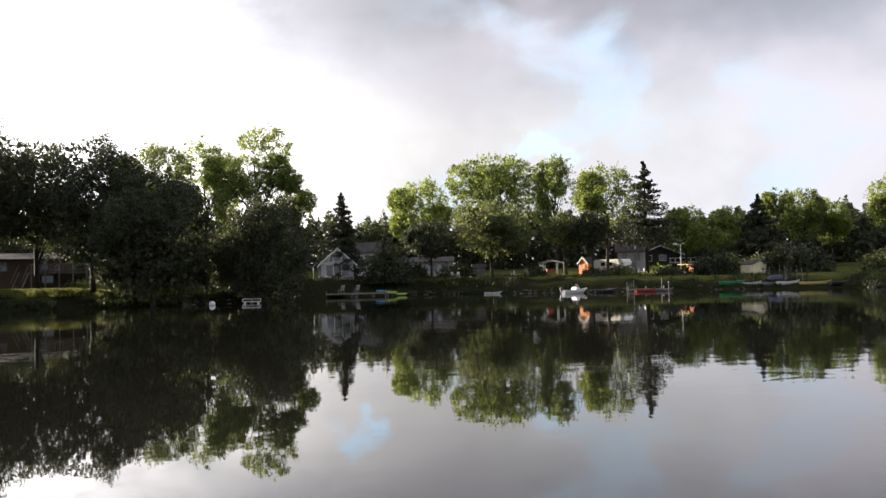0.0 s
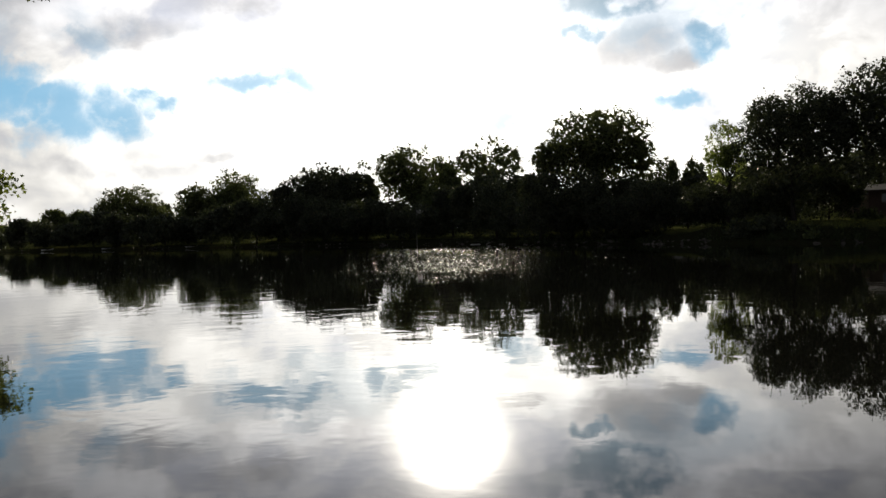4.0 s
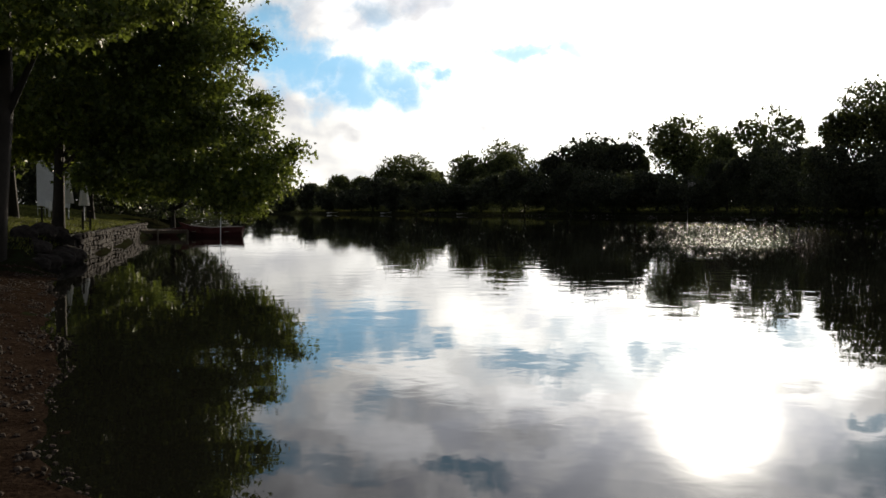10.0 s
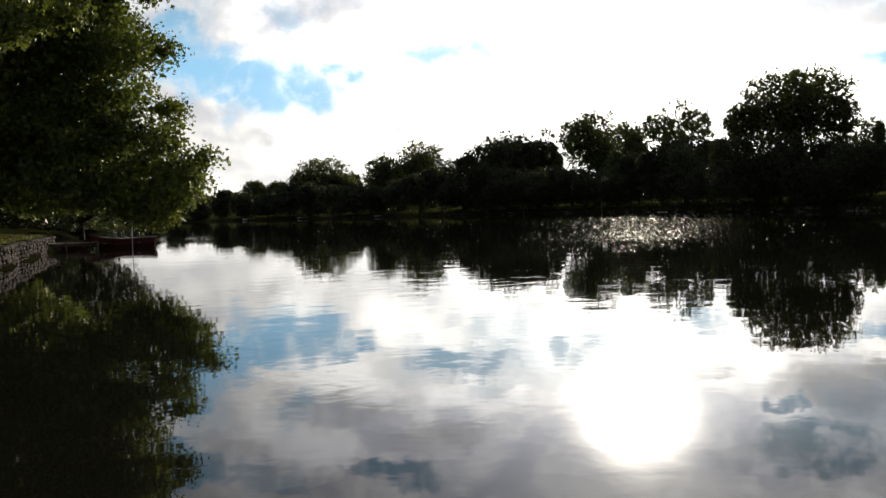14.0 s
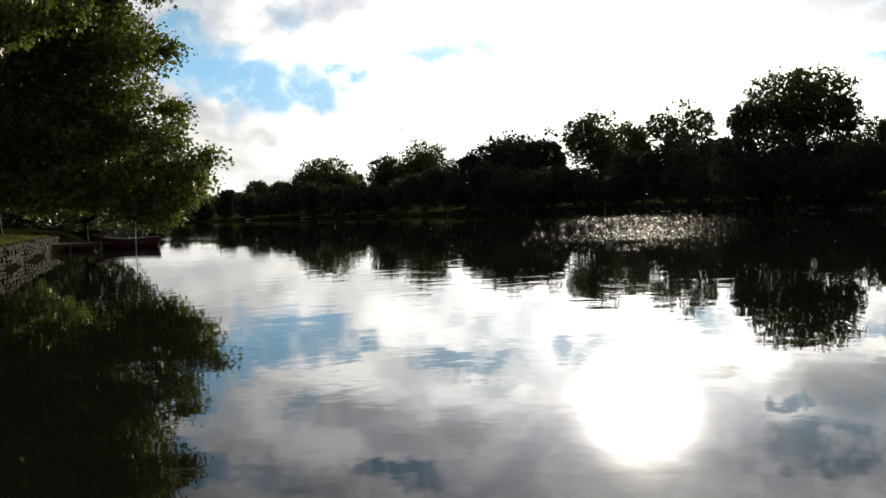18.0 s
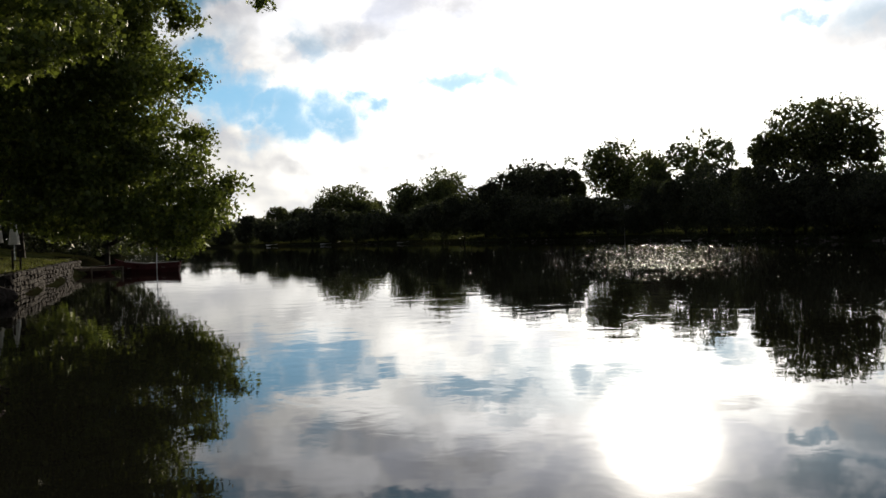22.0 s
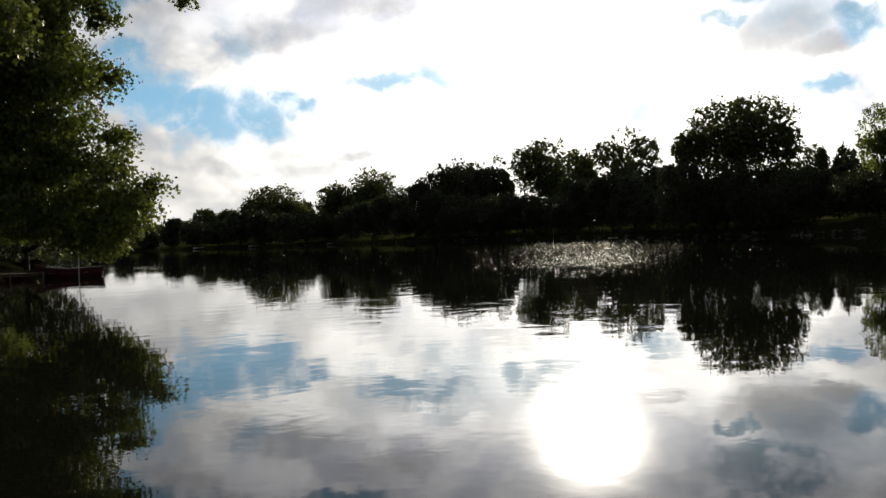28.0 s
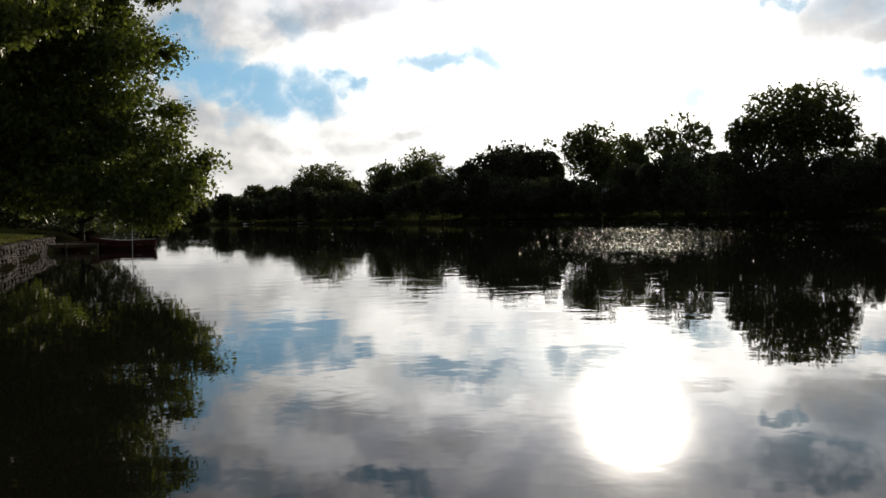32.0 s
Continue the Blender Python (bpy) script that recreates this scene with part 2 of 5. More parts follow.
def bank_ground():
    """Mown grass above, bare damp earth at the waterline and below."""
    m = bpy.data.materials.new("bank_ground")
    m.use_nodes = True
    k = Nodes(m.node_tree)
    shader = m.node_tree.nodes["Principled BSDF"]
    where = k.put("ShaderNodeTexCoord").outputs["Object"]
    xyz = k.put("ShaderNodeSeparateXYZ")
    k.link(where, xyz.inputs[0])
    coarse, fine = k.noise(where, 0.22, 5.0, 0.6), k.noise(where, 2.6, 6.0, 0.7)
    tilt = k.put("ShaderNodeSeparateXYZ")
    k.link(k.put("ShaderNodeNewGeometry").outputs["Normal"], tilt.inputs[0])
    flat = k.smooth(tilt.outputs[2], 0.966, 0.984)
    edge = k.math("ADD", xyz.outputs[2], k.math("MULTIPLY", k.math("SUBTRACT", coarse, 0.5), 0.5))
    grass = k.mix(k.smooth(coarse, 0.38, 0.62), (0.092, 0.098, 0.028), (0.058, 0.062, 0.022))
    earth = k.mix(k.smooth(fine, 0.35, 0.65), (0.022, 0.019, 0.011), (0.016, 0.020, 0.009))
    base = k.mix(k.math("MULTIPLY", flat, k.smooth(edge, 0.75, 1.1)), earth, grass)
    k.link(k.scale(base, k.smooth(fine, 0.25, 0.75, 0.6, 1.35)), shader.inputs["Base Color"])
    shader.inputs["Roughness"].default_value = 0.95
    shader.inputs["Specular IOR Level"].default_value = 0.0
    b = k.put("ShaderNodeBump")
    b.inputs["Strength"].default_value = 0.7
    b.inputs["Distance"].default_value = 0.08
    k.link(fine, b.inputs["Height"])
    k.link(b.outputs[0], shader.inputs["Normal"])
    return m


GROUND = bank_ground()


# ---------------------------------------------------------------- mesh helpers
def link_mesh(name, verts, faces, mat, parent=None, label="", smooth=False):
    me = bpy.data.meshes.new(name)
    me.from_pydata(verts, [], faces)
    me.materials.append(mat)
    if smooth:
        me.polygons.foreach_set("use_smooth", [True] * len(me.polygons))
    me.update()
    ob = new(name, me)
    if parent:
        ob.parent = parent
    return tagged(ob, label)


def part(name, bm, mat, parent=None, label=""):
    me = bpy.data.meshes.new(name)
    bmesh.ops.recalc_face_normals(bm, faces=bm.faces)
    bm.to_mesh(me)
    bm.free()
    me.materials.append(mat)
    ob = new(name, me)
    if parent:
        ob.parent = parent
    return tagged(ob, label)


def quads(name, corners, mat, parent=None):
    """A mesh of loose four-cornered leaves; corners: array n x 4 x 3."""
    n = len(corners)
    me = bpy.data.meshes.new(name)
    me.vertices.add(n * 4)
    me.vertices.foreach_set("co", corners.astype(np.float32).ravel())
    me.loops.add(n * 4)
    me.loops.foreach_set("vertex_index", np.arange(n * 4, dtype=np.int32))
    me.polygons.add(n)
    me.polygons.foreach_set("loop_start", np.arange(0, n * 4, 4, dtype=np.int32))
    me.materials.append(mat)
    me.update(calc_edges=True)
    ob = new(name, me)
    if parent:
        ob.parent = parent
    return ob


def tube(points, radii, sides=6):
    """Vertices and faces of a tapering, bending round bar."""
    pts = [Vector(p) for p in points]
    verts, faces = [], []
    for i, p in enumerate(pts):
        d = (pts[min(i + 1, len(pts) - 1)] - pts[max(i - 1, 0)]).normalized()
        u = d.orthogonal().normalized()
        v = d.cross(u)
        for s in range(sides):
            a = 2 * math.pi * s / sides
            verts.append(p + (u * math.cos(a) + v * math.sin(a)) * radii[i])
    for i in range(len(pts) - 1):
        for s in range(sides):
            a, b = i * sides + s, i * sides + (s + 1) % sides
            faces.append((a, b, b + sides, a + sides))
    faces.append(tuple(range(sides - 1, -1, -1)))
    faces.append(tuple(range((len(pts) - 1) * sides, len(pts) * sides)))
    return verts, faces


def leaf_axes(rng, n, size, droop, up):
    a = rng.normal(size=(n, 3))
    a[:, 2] -= droop
    a /= np.linalg.norm(a, axis=1)[:, None]
    nrm = rng.normal(size=(n, 3))
    nrm[:, 2] += up
    b = np.cross(nrm, a)
    b /= np.linalg.norm(b, axis=1)[:, None] + 1e-9
    s = (size * rng.uniform(0.55, 1.35, n))[:, None]
    return a * s, b * s, np.cross(a, b) * s


def leaf_cards(rng, centres, size, droop=0.25, up=0.5):
    """Folded rhombic leaves round the given centres."""
    a, b, c = leaf_axes(rng, len(centres), size, droop, up)
    lift = rng.uniform(-0.15, 0.3, len(centres))[:, None]
    return np.stack([centres - a * 0.5, centres + b * 0.36 + c * lift, centres + a * 0.55, centres - b * 0.36 + c * lift], axis=1)


def leaf_chips(rng, centres, size, droop=0.25, up=0.5):
    """Plain pointed leaves with three corners, for trees far off."""
    a, b, c = leaf_axes(rng, len(centres), size, droop, up)
    return np.stack([centres - a * 0.4 + b * 0.42, centres + a * 0.62, centres - a * 0.4 - b * 0.42], axis=1)


def lobed_leaves(rng, centres, size, droop=0.5, up=0.7):
    """Maple leaves: a pointed middle lobe and two side lobes, cupped a little."""
    a, b, c = leaf_axes(rng, len(centres), size, droop, up)
    lift = rng.uniform(-0.1, 0.25, len(centres))[:, None]
    return np.stack([centres - a * 0.45, centres + b * 0.52 + a * 0.10 + c * lift, centres + b * 0.17 + a * 0.14, centres + a * 0.60 + c * lift * 0.6,
                     centres - b * 0.17 + a * 0.14, centres - b * 0.52 + a * 0.10 + c * lift], axis=1)


def leaf_mesh(name, groups, mat, parent=None):
    """One mesh of loose leaves; groups: arrays n x corners x 3."""
    me = bpy.data.meshes.new(name)
    sizes = np.concatenate([np.full(len(g), g.shape[1], dtype=np.int32) for g in groups])
    co = np.concatenate([g.reshape(-1, 3) for g in groups]).astype(np.float32)
    me.vertices.add(len(co))
    me.vertices.foreach_set("co", co.ravel())
    me.loops.add(len(co))
    me.loops.foreach_set("vertex_index", np.arange(len(co), dtype=np.int32))
    me.polygons.add(len(sizes))
    me.polygons.foreach_set("loop_start", np.concatenate([[0], np.cumsum(sizes)[:-1]]).astype(np.int32))
    me.materials.append(mat)
    me.update(calc_edges=True)
    ob = new(name, me)
    if parent:
        ob.parent = parent
    return ob


def tufts_on(rng, lobes, tuft, gaps, crowd=1.0):
    """Places of leaf tufts over the outside of a heap of lobes (centre, radii), with holes where a coarse noise is low."""
    out = []
    cs = np.array([l[0] for l in lobes])
    rs = np.array([l[1] for l in lobes])
    shift = rng.uniform(0, 50)
    for i, (c, r) in enumerate(zip(cs, rs)):
        area = 4 * math.pi * ((r[0] * r[1]) ** 1.6 / 3 + (r[0] * r[2]) ** 1.6 / 3 + (r[1] * r[2]) ** 1.6 / 3) ** (1 / 1.6)
        n = max(int(crowd * area / (tuft * tuft * 1.5)), 5)
        d = rng.normal(size=(n, 3))
        d /= np.linalg.norm(d, axis=1)[:, None]
        p = c + d * r * rng.uniform(0.74, 1.03, n)[:, None]
        depth = np.linalg.norm((p[:, None, :] - cs[None]) / rs[None], axis=2)
        depth[:, i] = 9.0
        p = p[depth.min(axis=1) > 0.72] if len(cs) > 1 else p
        for q in p:
            if gaps <= 0 or noise.noise(Vector(q) * (0.42 / max(tuft, 0.3)) + Vector((shift, 0, 0))) > -0.80 + (1.45 if gaps < 0.31 else 1.25) * gaps:
                out.append(q)
    return np.array(out)


def tuft_leaves(rng, places, tuft, each):
    n = len(places) * each
    d = rng.normal(size=(n, 3))
    d /= np.linalg.norm(d, axis=1)[:, None]
    q = rng.uniform(0.0, 1.15, n) ** 0.5 * np.repeat(rng.uniform(0.7, 1.3, len(places)), each)
    return np.repeat(places, each, axis=0) + d * (q * tuft)[:, None] * [1.05, 1.05, 0.66]


# ---------------------------------------------------------------- land and water
SHORE_AZ = (-75, -40, -25, -17, -8, 0, 6, 10, 14, 22, 30, 36, 45, 52, 58, 62, 68, 74, 79, 83, 86)
SHORE_R = (80, 108, 121, 128, 124, 142, 140, 116, 104, 99, 97, 108, 128, 182, 208, 230, 262, 300, 345, 400, 450)


def shore_radius(az):
    return float(np.interp(az, SHORE_AZ, SHORE_R)) + 1.2 * math.sin(az * 1.9) + 0.7 * math.sin(az * 5.3 + 1.0)


def bank_line(x):
    """y of the near shore at x."""
    base = 0.12 + 0.10 * math.sin(x * 0.9) + 0.05 * math.sin(x * 2.7)
    return base + (max(0.0, -29.5 - x) * 0.165 if x > -130 else 16.6)


def rise(az):
    return float(np.interp(az, (-40, -16, -8, 3, 8, 13, 18, 21, 27, 34, 39, 45, 60, 90), (1.9, 1.9, 2.2, 2.7, 2.8, 1.8, 1.4, 1.9, 2.05, 2.1, 1.5, 1.3, 1.5, 1.6)))


def ease(t):
    t = min(max(t, 0.0), 1.0)
    return t * t * (3 - 2 * t)


def land_z(x, y):
    r, az = math.hypot(x, y), math.degrees(math.atan2(-x, y))
    near = bank_line(x) - y                       # > 0 on the near bank
    if -75 <= az <= 86:
        far = r - shore_radius(az)
    else:
        far = -5.0
    wave = 0.10 * noise.noise(Vector((x * 0.05, y * 0.05, 0.0))) * ease(max(near, far) / 8.0)
    if near > far:
        if near < 0:
            return -0.9 * ease(-near / 6.0) - 0.02
        grass = ease((-26.0 - x) / 4.0)
        return (0.84 * ease((near - 0.1) / 0.5) + 1.1 * ease((near - 0.5) / 9.0)) * grass + (1 - grass) * (0.16 * ease(near / 1.2) + 1.6 * ease((near - 3.0) / 8.0)) + wave
    if far < 0:
        return -0.9 * ease(-far / 6.0) - 0.02
    return 0.35 * ease(far / 0.8) + (rise(az) - 0.35) * ease(far / 9.0) + 2.2 * ease((far - 12.0) / 70.0) + wave


def polar_sheet(name, rings, steps, height, mat, smooth=True):
    verts, faces = [(0.0, 0.0, height(0.0, 0.0))], []
    for r in rings:
        for s in range(steps):
            a = 2 * math.pi * s / steps
            x, y = -r * math.sin(a), r * math.cos(a)
            verts.append((x, y, height(x, y)))
    for s in range(steps):
        faces.append((0, 1 + s, 1 + (s + 1) % steps))
    for i in range(len(rings) - 1):
        for s in range(steps):
            a, b = 1 + i * steps + s, 1 + i * steps + (s + 1) % steps
            faces.append((a, a + steps, b + steps, b))
    return link_mesh(name, verts, faces, mat, smooth=smooth)


RINGS = [0.6 * 1.05 ** i for i in range(82)]
RINGS += [RINGS[-1] + 2.2 * (i + 1) for i in range(95)]
RINGS += [RINGS[-1] * 1.09 ** (i + 1) for i in range(28)]
ground = polar_sheet("ground", RINGS, 320, land_z, GROUND)
tagged(ground, "grassy banks and muddy bed round a pond", "ground", kind="structure")
water = polar_sheet("water", (4, 40, 400, 900), 64, lambda x, y: 0.0, WATER)
tagged(water, "calm dark pond water mirroring sky and trees", "water", kind="structure")


def spot_on(az, dist):
    x, y = -dist * math.sin(radians(az)), dist * math.cos(radians(az))
    return x, y, land_z(x, y)


# ---------------------------------------------------------------- trees
def stature(az, dist, height, z):
    """Tree heights are given over a level bank; here over the real ground."""
    if dist < 60:
        return height
    level = float(np.interp(az, (-30, 10, 16, 30, 45, 60, 90), (2.6, 2.8, 1.7, 1.6, 1.6, 1.8, 2.0)))
    return max(height + level - z, 2.0)


TREE_LABELS = {"mid": "broad green deciduous tree on the grassy pond bank", "light": "light green deciduous tree on the bank, sunlight put into its leaf colour",
               "dark": "dense dark green tree by the water, shade put into its leaf colour", "near": "large leafy maple leaning out over the water"}


def grow_wood(rng, thing, height, radius, tips, lean=(0, 0)):
    """A trunk and limbs that reach towards the tips."""
    top = height * 0.72
    steps = [0.0, 0.15, 0.4, 0.7, 1.0]
    bend = rng.normal(size=2) * height * 0.02
    line = [(lean[0] * s * top + bend[0] * math.sin(s * 3), lean[1] * s * top + bend[1] * math.sin(s * 2.5), s * top - 0.3 * (s == 0)) for s in steps]
    v, f = tube(line, [radius * g for g in (1.35, 1.0, 0.8, 0.5, 0.16)], 8)
    link_mesh("trunk", v, f, BARK, thing, smooth=True)
    for tip in tips:
        s = min(max(tip[2] / height - rng.uniform(0.22, 0.4), 0.16), 0.72)
        a = Vector([np.interp(s * 1.0, [q * 0.72 for q in steps], [p[i] for p in line]) for i in range(3)])
        b = Vector(tip)
        mid = a.lerp(b, 0.5) + Vector((0, 0, -0.06 * height * rng.uniform(-0.3, 1.0)))
        v, f = tube([a, a.lerp(mid, 0.6), mid, b], [radius * 0.42, radius * 0.32, radius * 0.22, radius * 0.05], 5)
        link_mesh("limb", v, f, BARK, thing, smooth=True)


def boughs_of(rng, bodies, square, knob):
    """Small boughs over the outside of a few large bodies (centre, radii) of a crown: rows of centre, outward way, radius."""
    out = []
    for c, r in bodies:
        small = float(min(r[0], r[2]))
        size = min(max(0.21 * small, 0.45), 1.25) * knob
        area = 4 * math.pi * ((r[0] * r[1]) ** 1.6 / 3 + (r[0] * r[2]) ** 1.6 / 3 + (r[1] * r[2]) ** 1.6 / 3) ** (1 / 1.6)
        n = int(min(max(area / (size * size * 1.45), 10), 150))
        d = rng.normal(size=(n, 3))
        d /= ((np.abs(d) ** square).sum(axis=1) ** (1 / square))[:, None]
        deep = np.where(rng.random(n) < 0.2, rng.uniform(0.35, 0.75, n), rng.uniform(0.85, 1.04, n))
        sizes = size * rng.uniform(0.55, 1.35, n)
        for i in range(n):
            out.append((c + d[i] * (r - sizes[i] * 0.8) * deep[i], d[i], sizes[i]))
    return out


def broadleaf(az, dist, height, width, gaps=0.05, tone="mid", low=0.12, seed=None, label="", sparse=1.0, square=2.3, shape=(), knob=1.0):
    """A deciduous tree. low: where the crown begins; gaps: how much sky shows through; shape: bodies of the crown as rows of
    place across and half-breadth (in half-widths), height of the middle and half-height (in tree heights)."""
    rng = np.random.default_rng(int(abs(az) * 131 + dist * 17) if seed is None else seed)
    x, y, z = spot_on(az, dist)
    height = stature(az, dist, height, z)
    # crowns that reach the ground get the leaf colour with shade in it
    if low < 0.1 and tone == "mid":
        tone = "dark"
    thing = tagged(new("tree"), label or TREE_LABELS[tone], "tree")
    thing.location = (x, y, z - 0.05)
    thing.rotation_euler[2] = radians(az)
    rx = width / 2
    if shape:
        bodies = [(np.array([u * rx, rng.uniform(-0.3, 0.3) * rx * abs(u), v * height]), np.array([ru * rx, max(ru * rx, 0.5 * rx * ru ** 0.5), rv * height])) for u, v, ru, rv in shape]
    else:
        mid, half = height * (low + (1 - low) / 2), height * (1 - low) / 2
        bodies = [(np.array([0.0, 0.0, mid]), np.array([rx, rx, half]))]
        for i in range(3):                         # a few heavier limbs make the outline uneven
            a = rng.uniform(0, 6.28)
            q = rng.uniform(0.36, 0.50)
            bodies.append((np.array([0.66 * rx * math.cos(a), 0.66 * rx * math.sin(a), mid + half * rng.uniform(-0.45, 0.55)]), np.array([q * rx, q * rx, q * half * 0.9])))
    boughs = boughs_of(rng, bodies, square, knob)
    leaf = float(np.clip(0.00155 * dist, 0.14, 0.45))
    tuft = float(np.clip(0.0033 * dist, 0.34, 1.0))
    shift = Vector((rng.uniform(0, 50), 0, 0))
    places = []
    for c, d, size in boughs:
        n = max(int(sparse * 1.55 * (size / tuft) ** 2), 3)
        q = rng.normal(size=(n, 3)) + 0.55 * d
        q /= np.linalg.norm(q, axis=1)[:, None]
        places.append(c + q * (size * rng.uniform(0.35, 1.05, n))[:, None] * [1.1, 1.1, 0.85])
    places = np.concatenate(places)
    if gaps > 0:
        keep = np.array([noise.noise(Vector(q) * (0.42 / max(tuft, 0.3)) + shift) > -0.78 + 1.35 * gaps for q in places])
        places = places[keep]
    each = 5 if sparse < 1 else 7
    n = len(places) * each
    cents = np.repeat(places, each, axis=0) + rng.normal(size=(n, 3)) * (np.repeat(rng.uniform(0.6, 1.3, len(places)), each) * tuft)[:, None] * [0.55, 0.55, 0.38]
    sprigs = []
    for c, d, size in boughs:                      # twigs that stand out of the outline
        for i in range(1):
            way = d * 0.8 + np.array([0, 0, 0.55]) + rng.normal(size=3) * 0.45
            way /= np.linalg.norm(way)
            t = rng.uniform(0.5, 1.0, 6)[:, None] * rng.uniform(1.0, 1.5)
            sprigs.append(c + way * size * t + rng.normal(size=(6, 3)) * 0.10)
    cents = np.concatenate([cents] + sprigs)
    floor_z = height * low
    top = np.quantile(cents[:, 2], 0.9985)
    reach = np.quantile(np.abs(cents[:, 0]), 0.994)
    grow = np.array([rx / reach, rx / reach, (height - floor_z) / max(top - floor_z, 0.5)])
    base = np.array([0, 0, floor_z])
    cents = (cents - base) * grow + base
    cents = cents[cents[:, 2] > height * low * 0.55]
    cents[:, 2] = np.maximum(cents[:, 2], 0.25)
    groups = [leaf_chips(rng, cents, leaf * 1.3, droop=0.15)]
    if gaps < 0.34:
        fill = []
        for c, r in (bodies if shape else bodies[:1]):
            n = max(int((84 if gaps < 0.14 else 60) * (1 - gaps) ** 2 * (r[0] * r[1] * r[2]) ** (2 / 3)), 6)
            d = rng.normal(size=(n, 3))
            d /= np.linalg.norm(d, axis=1)[:, None]
            fill.append((c + d * r * (rng.uniform(0.05, 1.0, n) ** 0.5 * (0.94 - 0.7 * gaps))[:, None] - base) * grow + base)
        fill = np.concatenate(fill)
        keep = [q[2] > height * low * 0.8 + 0.4 and (gaps < 0.1 or noise.noise(Vector(q) * 0.5) > -0.5 + 1.1 * gaps) for q in fill]
        groups.append(leaf_cards(rng, fill[np.array(keep)], float(np.clip(0.042 * min(width, height), 0.3, 0.60))))
    leaf_mesh("crown", groups, LEAF[tone], thing)
    order = [boughs[i] for i in rng.permutation(len(boughs))[:8 + int(34 * gaps)]]
    grow_wood(rng, thing, height, 0.013 * height + 0.05, [tuple((c - base) * grow * 0.97 + base) for c, d, size in order])
    return thing


def spruce(az, dist, height, width, bare=0.05, label="tall dark spruce with drooping tiered branches"):
    rng = np.random.default_rng(int(abs(az) * 131 + dist * 17))
    x, y, z = spot_on(az, dist)
    height = stature(az, dist, height, z)
    thing = tagged(new("spruce_tree"), label, "tree")
    thing.location = (x, y, z - 0.05)
    v, f = tube([(0, 0, -0.2), (0, 0, height * 0.5), (0, 0, height)], [0.02 * height, 0.012 * height, 0.02], 7)
    link_mesh("trunk", v, f, BARK, thing, smooth=True)
    cents = []
    z0 = height * bare
    while z0 < height * 0.985:
        s = 1 - z0 / height
        reach = width / 2 * 1.2 * (s / (1 - bare)) ** 0.85 * rng.uniform(0.72, 1.15)
        for i in range(8 + int(7 * s)):
            a, r = rng.uniform(0, 6.283), reach * rng.uniform(0.5, 1.3)
            n = int(36 + 84 * s)
            t = rng.uniform(0.05, 1.0, n) ** 0.7
            lift = rng.normal() * 0.022 * height
            line = np.stack([np.cos(a) * r * t, np.sin(a) * r * t, z0 + lift - 0.25 * r * t + 0.22 * r * t * t], axis=1)
            spread = 0.12 * r * np.sin(np.pi * np.clip(t * 0.9, 0, 1))[:, None] + 0.04
            cents.append(line + rng.normal(size=(n, 3)) * spread * [1, 1, 0.45] - np.array([0, 0, 0.1]))
        z0 += height * rng.uniform(0.028, 0.052)
    cents = np.concatenate(cents)
    cents = np.concatenate([cents, np.stack([rng.normal(size=60) * 0.05, rng.normal(size=60) * 0.05, rng.uniform(0.94, 1.0, 60) * height], axis=1)])
    leaf_mesh("crown", [leaf_chips(rng, cents, 0.0022 * dist, droop=0.5, up=1.0)], LEAF["needle"], thing)
    return thing


def near_maple(x, y, height, lobes, leaf, tuft, each, seed, label, gaps=0.0, limbs=8, hang=(), stem=0.2, inner=80):
    """A big maple close by; lobes: rows of centre and radii in metres, from the foot of the trunk."""
    rng = np.random.default_rng(seed)
    thing = tagged(new("maple_tree"), label, "tree")
    thing.location = (x, y, land_z(x, y) - 0.1)
    rows = [(np.array(l[:3], dtype=float), np.array(l[3:], dtype=float)) for l in lobes]
    heap = []
    for c, r in rows:                                 # each bough carries smaller boughs
        heap.append((c, r * 0.80))
        for i in range(9):
            d = rng.normal(size=3)
            d /= np.linalg.norm(d)
            heap.append((c + d * r * 0.66, r * rng.uniform(0.26, 0.40)))
    heap += [(np.array(q[:3], dtype=float), np.array([q[3], q[3], q[3] * 0.7])) for q in hang]
    places = tufts_on(rng, heap, tuft, gaps, 1.25)
    cents = tuft_leaves(rng, places, tuft, each)
    cents = cents[cents[:, 2] > 0.3]
    fill = []
    for c, r in heap:
        n = max(int(inner * (r[0] * r[1] * r[2]) ** (2 / 3)), 8)
        d = rng.normal(size=(n, 3))
        d /= np.linalg.norm(d, axis=1)[:, None]
        fill.append(c + d * r * rng.uniform(0.1, 0.76, n)[:, None])
    leaf_mesh("crown", [lobed_leaves(rng, cents, leaf), leaf_cards(rng, np.concatenate(fill), 0.36)], LEAF["near"], thing)
    tips = [tuple(c + (rng.normal(size=3) * r * 0.3)) for c, r in rows] + [tuple(h[0]) for h in heap[1::3]]
    grow_wood(rng, thing, height, stem, tips[:limbs])
    return thing


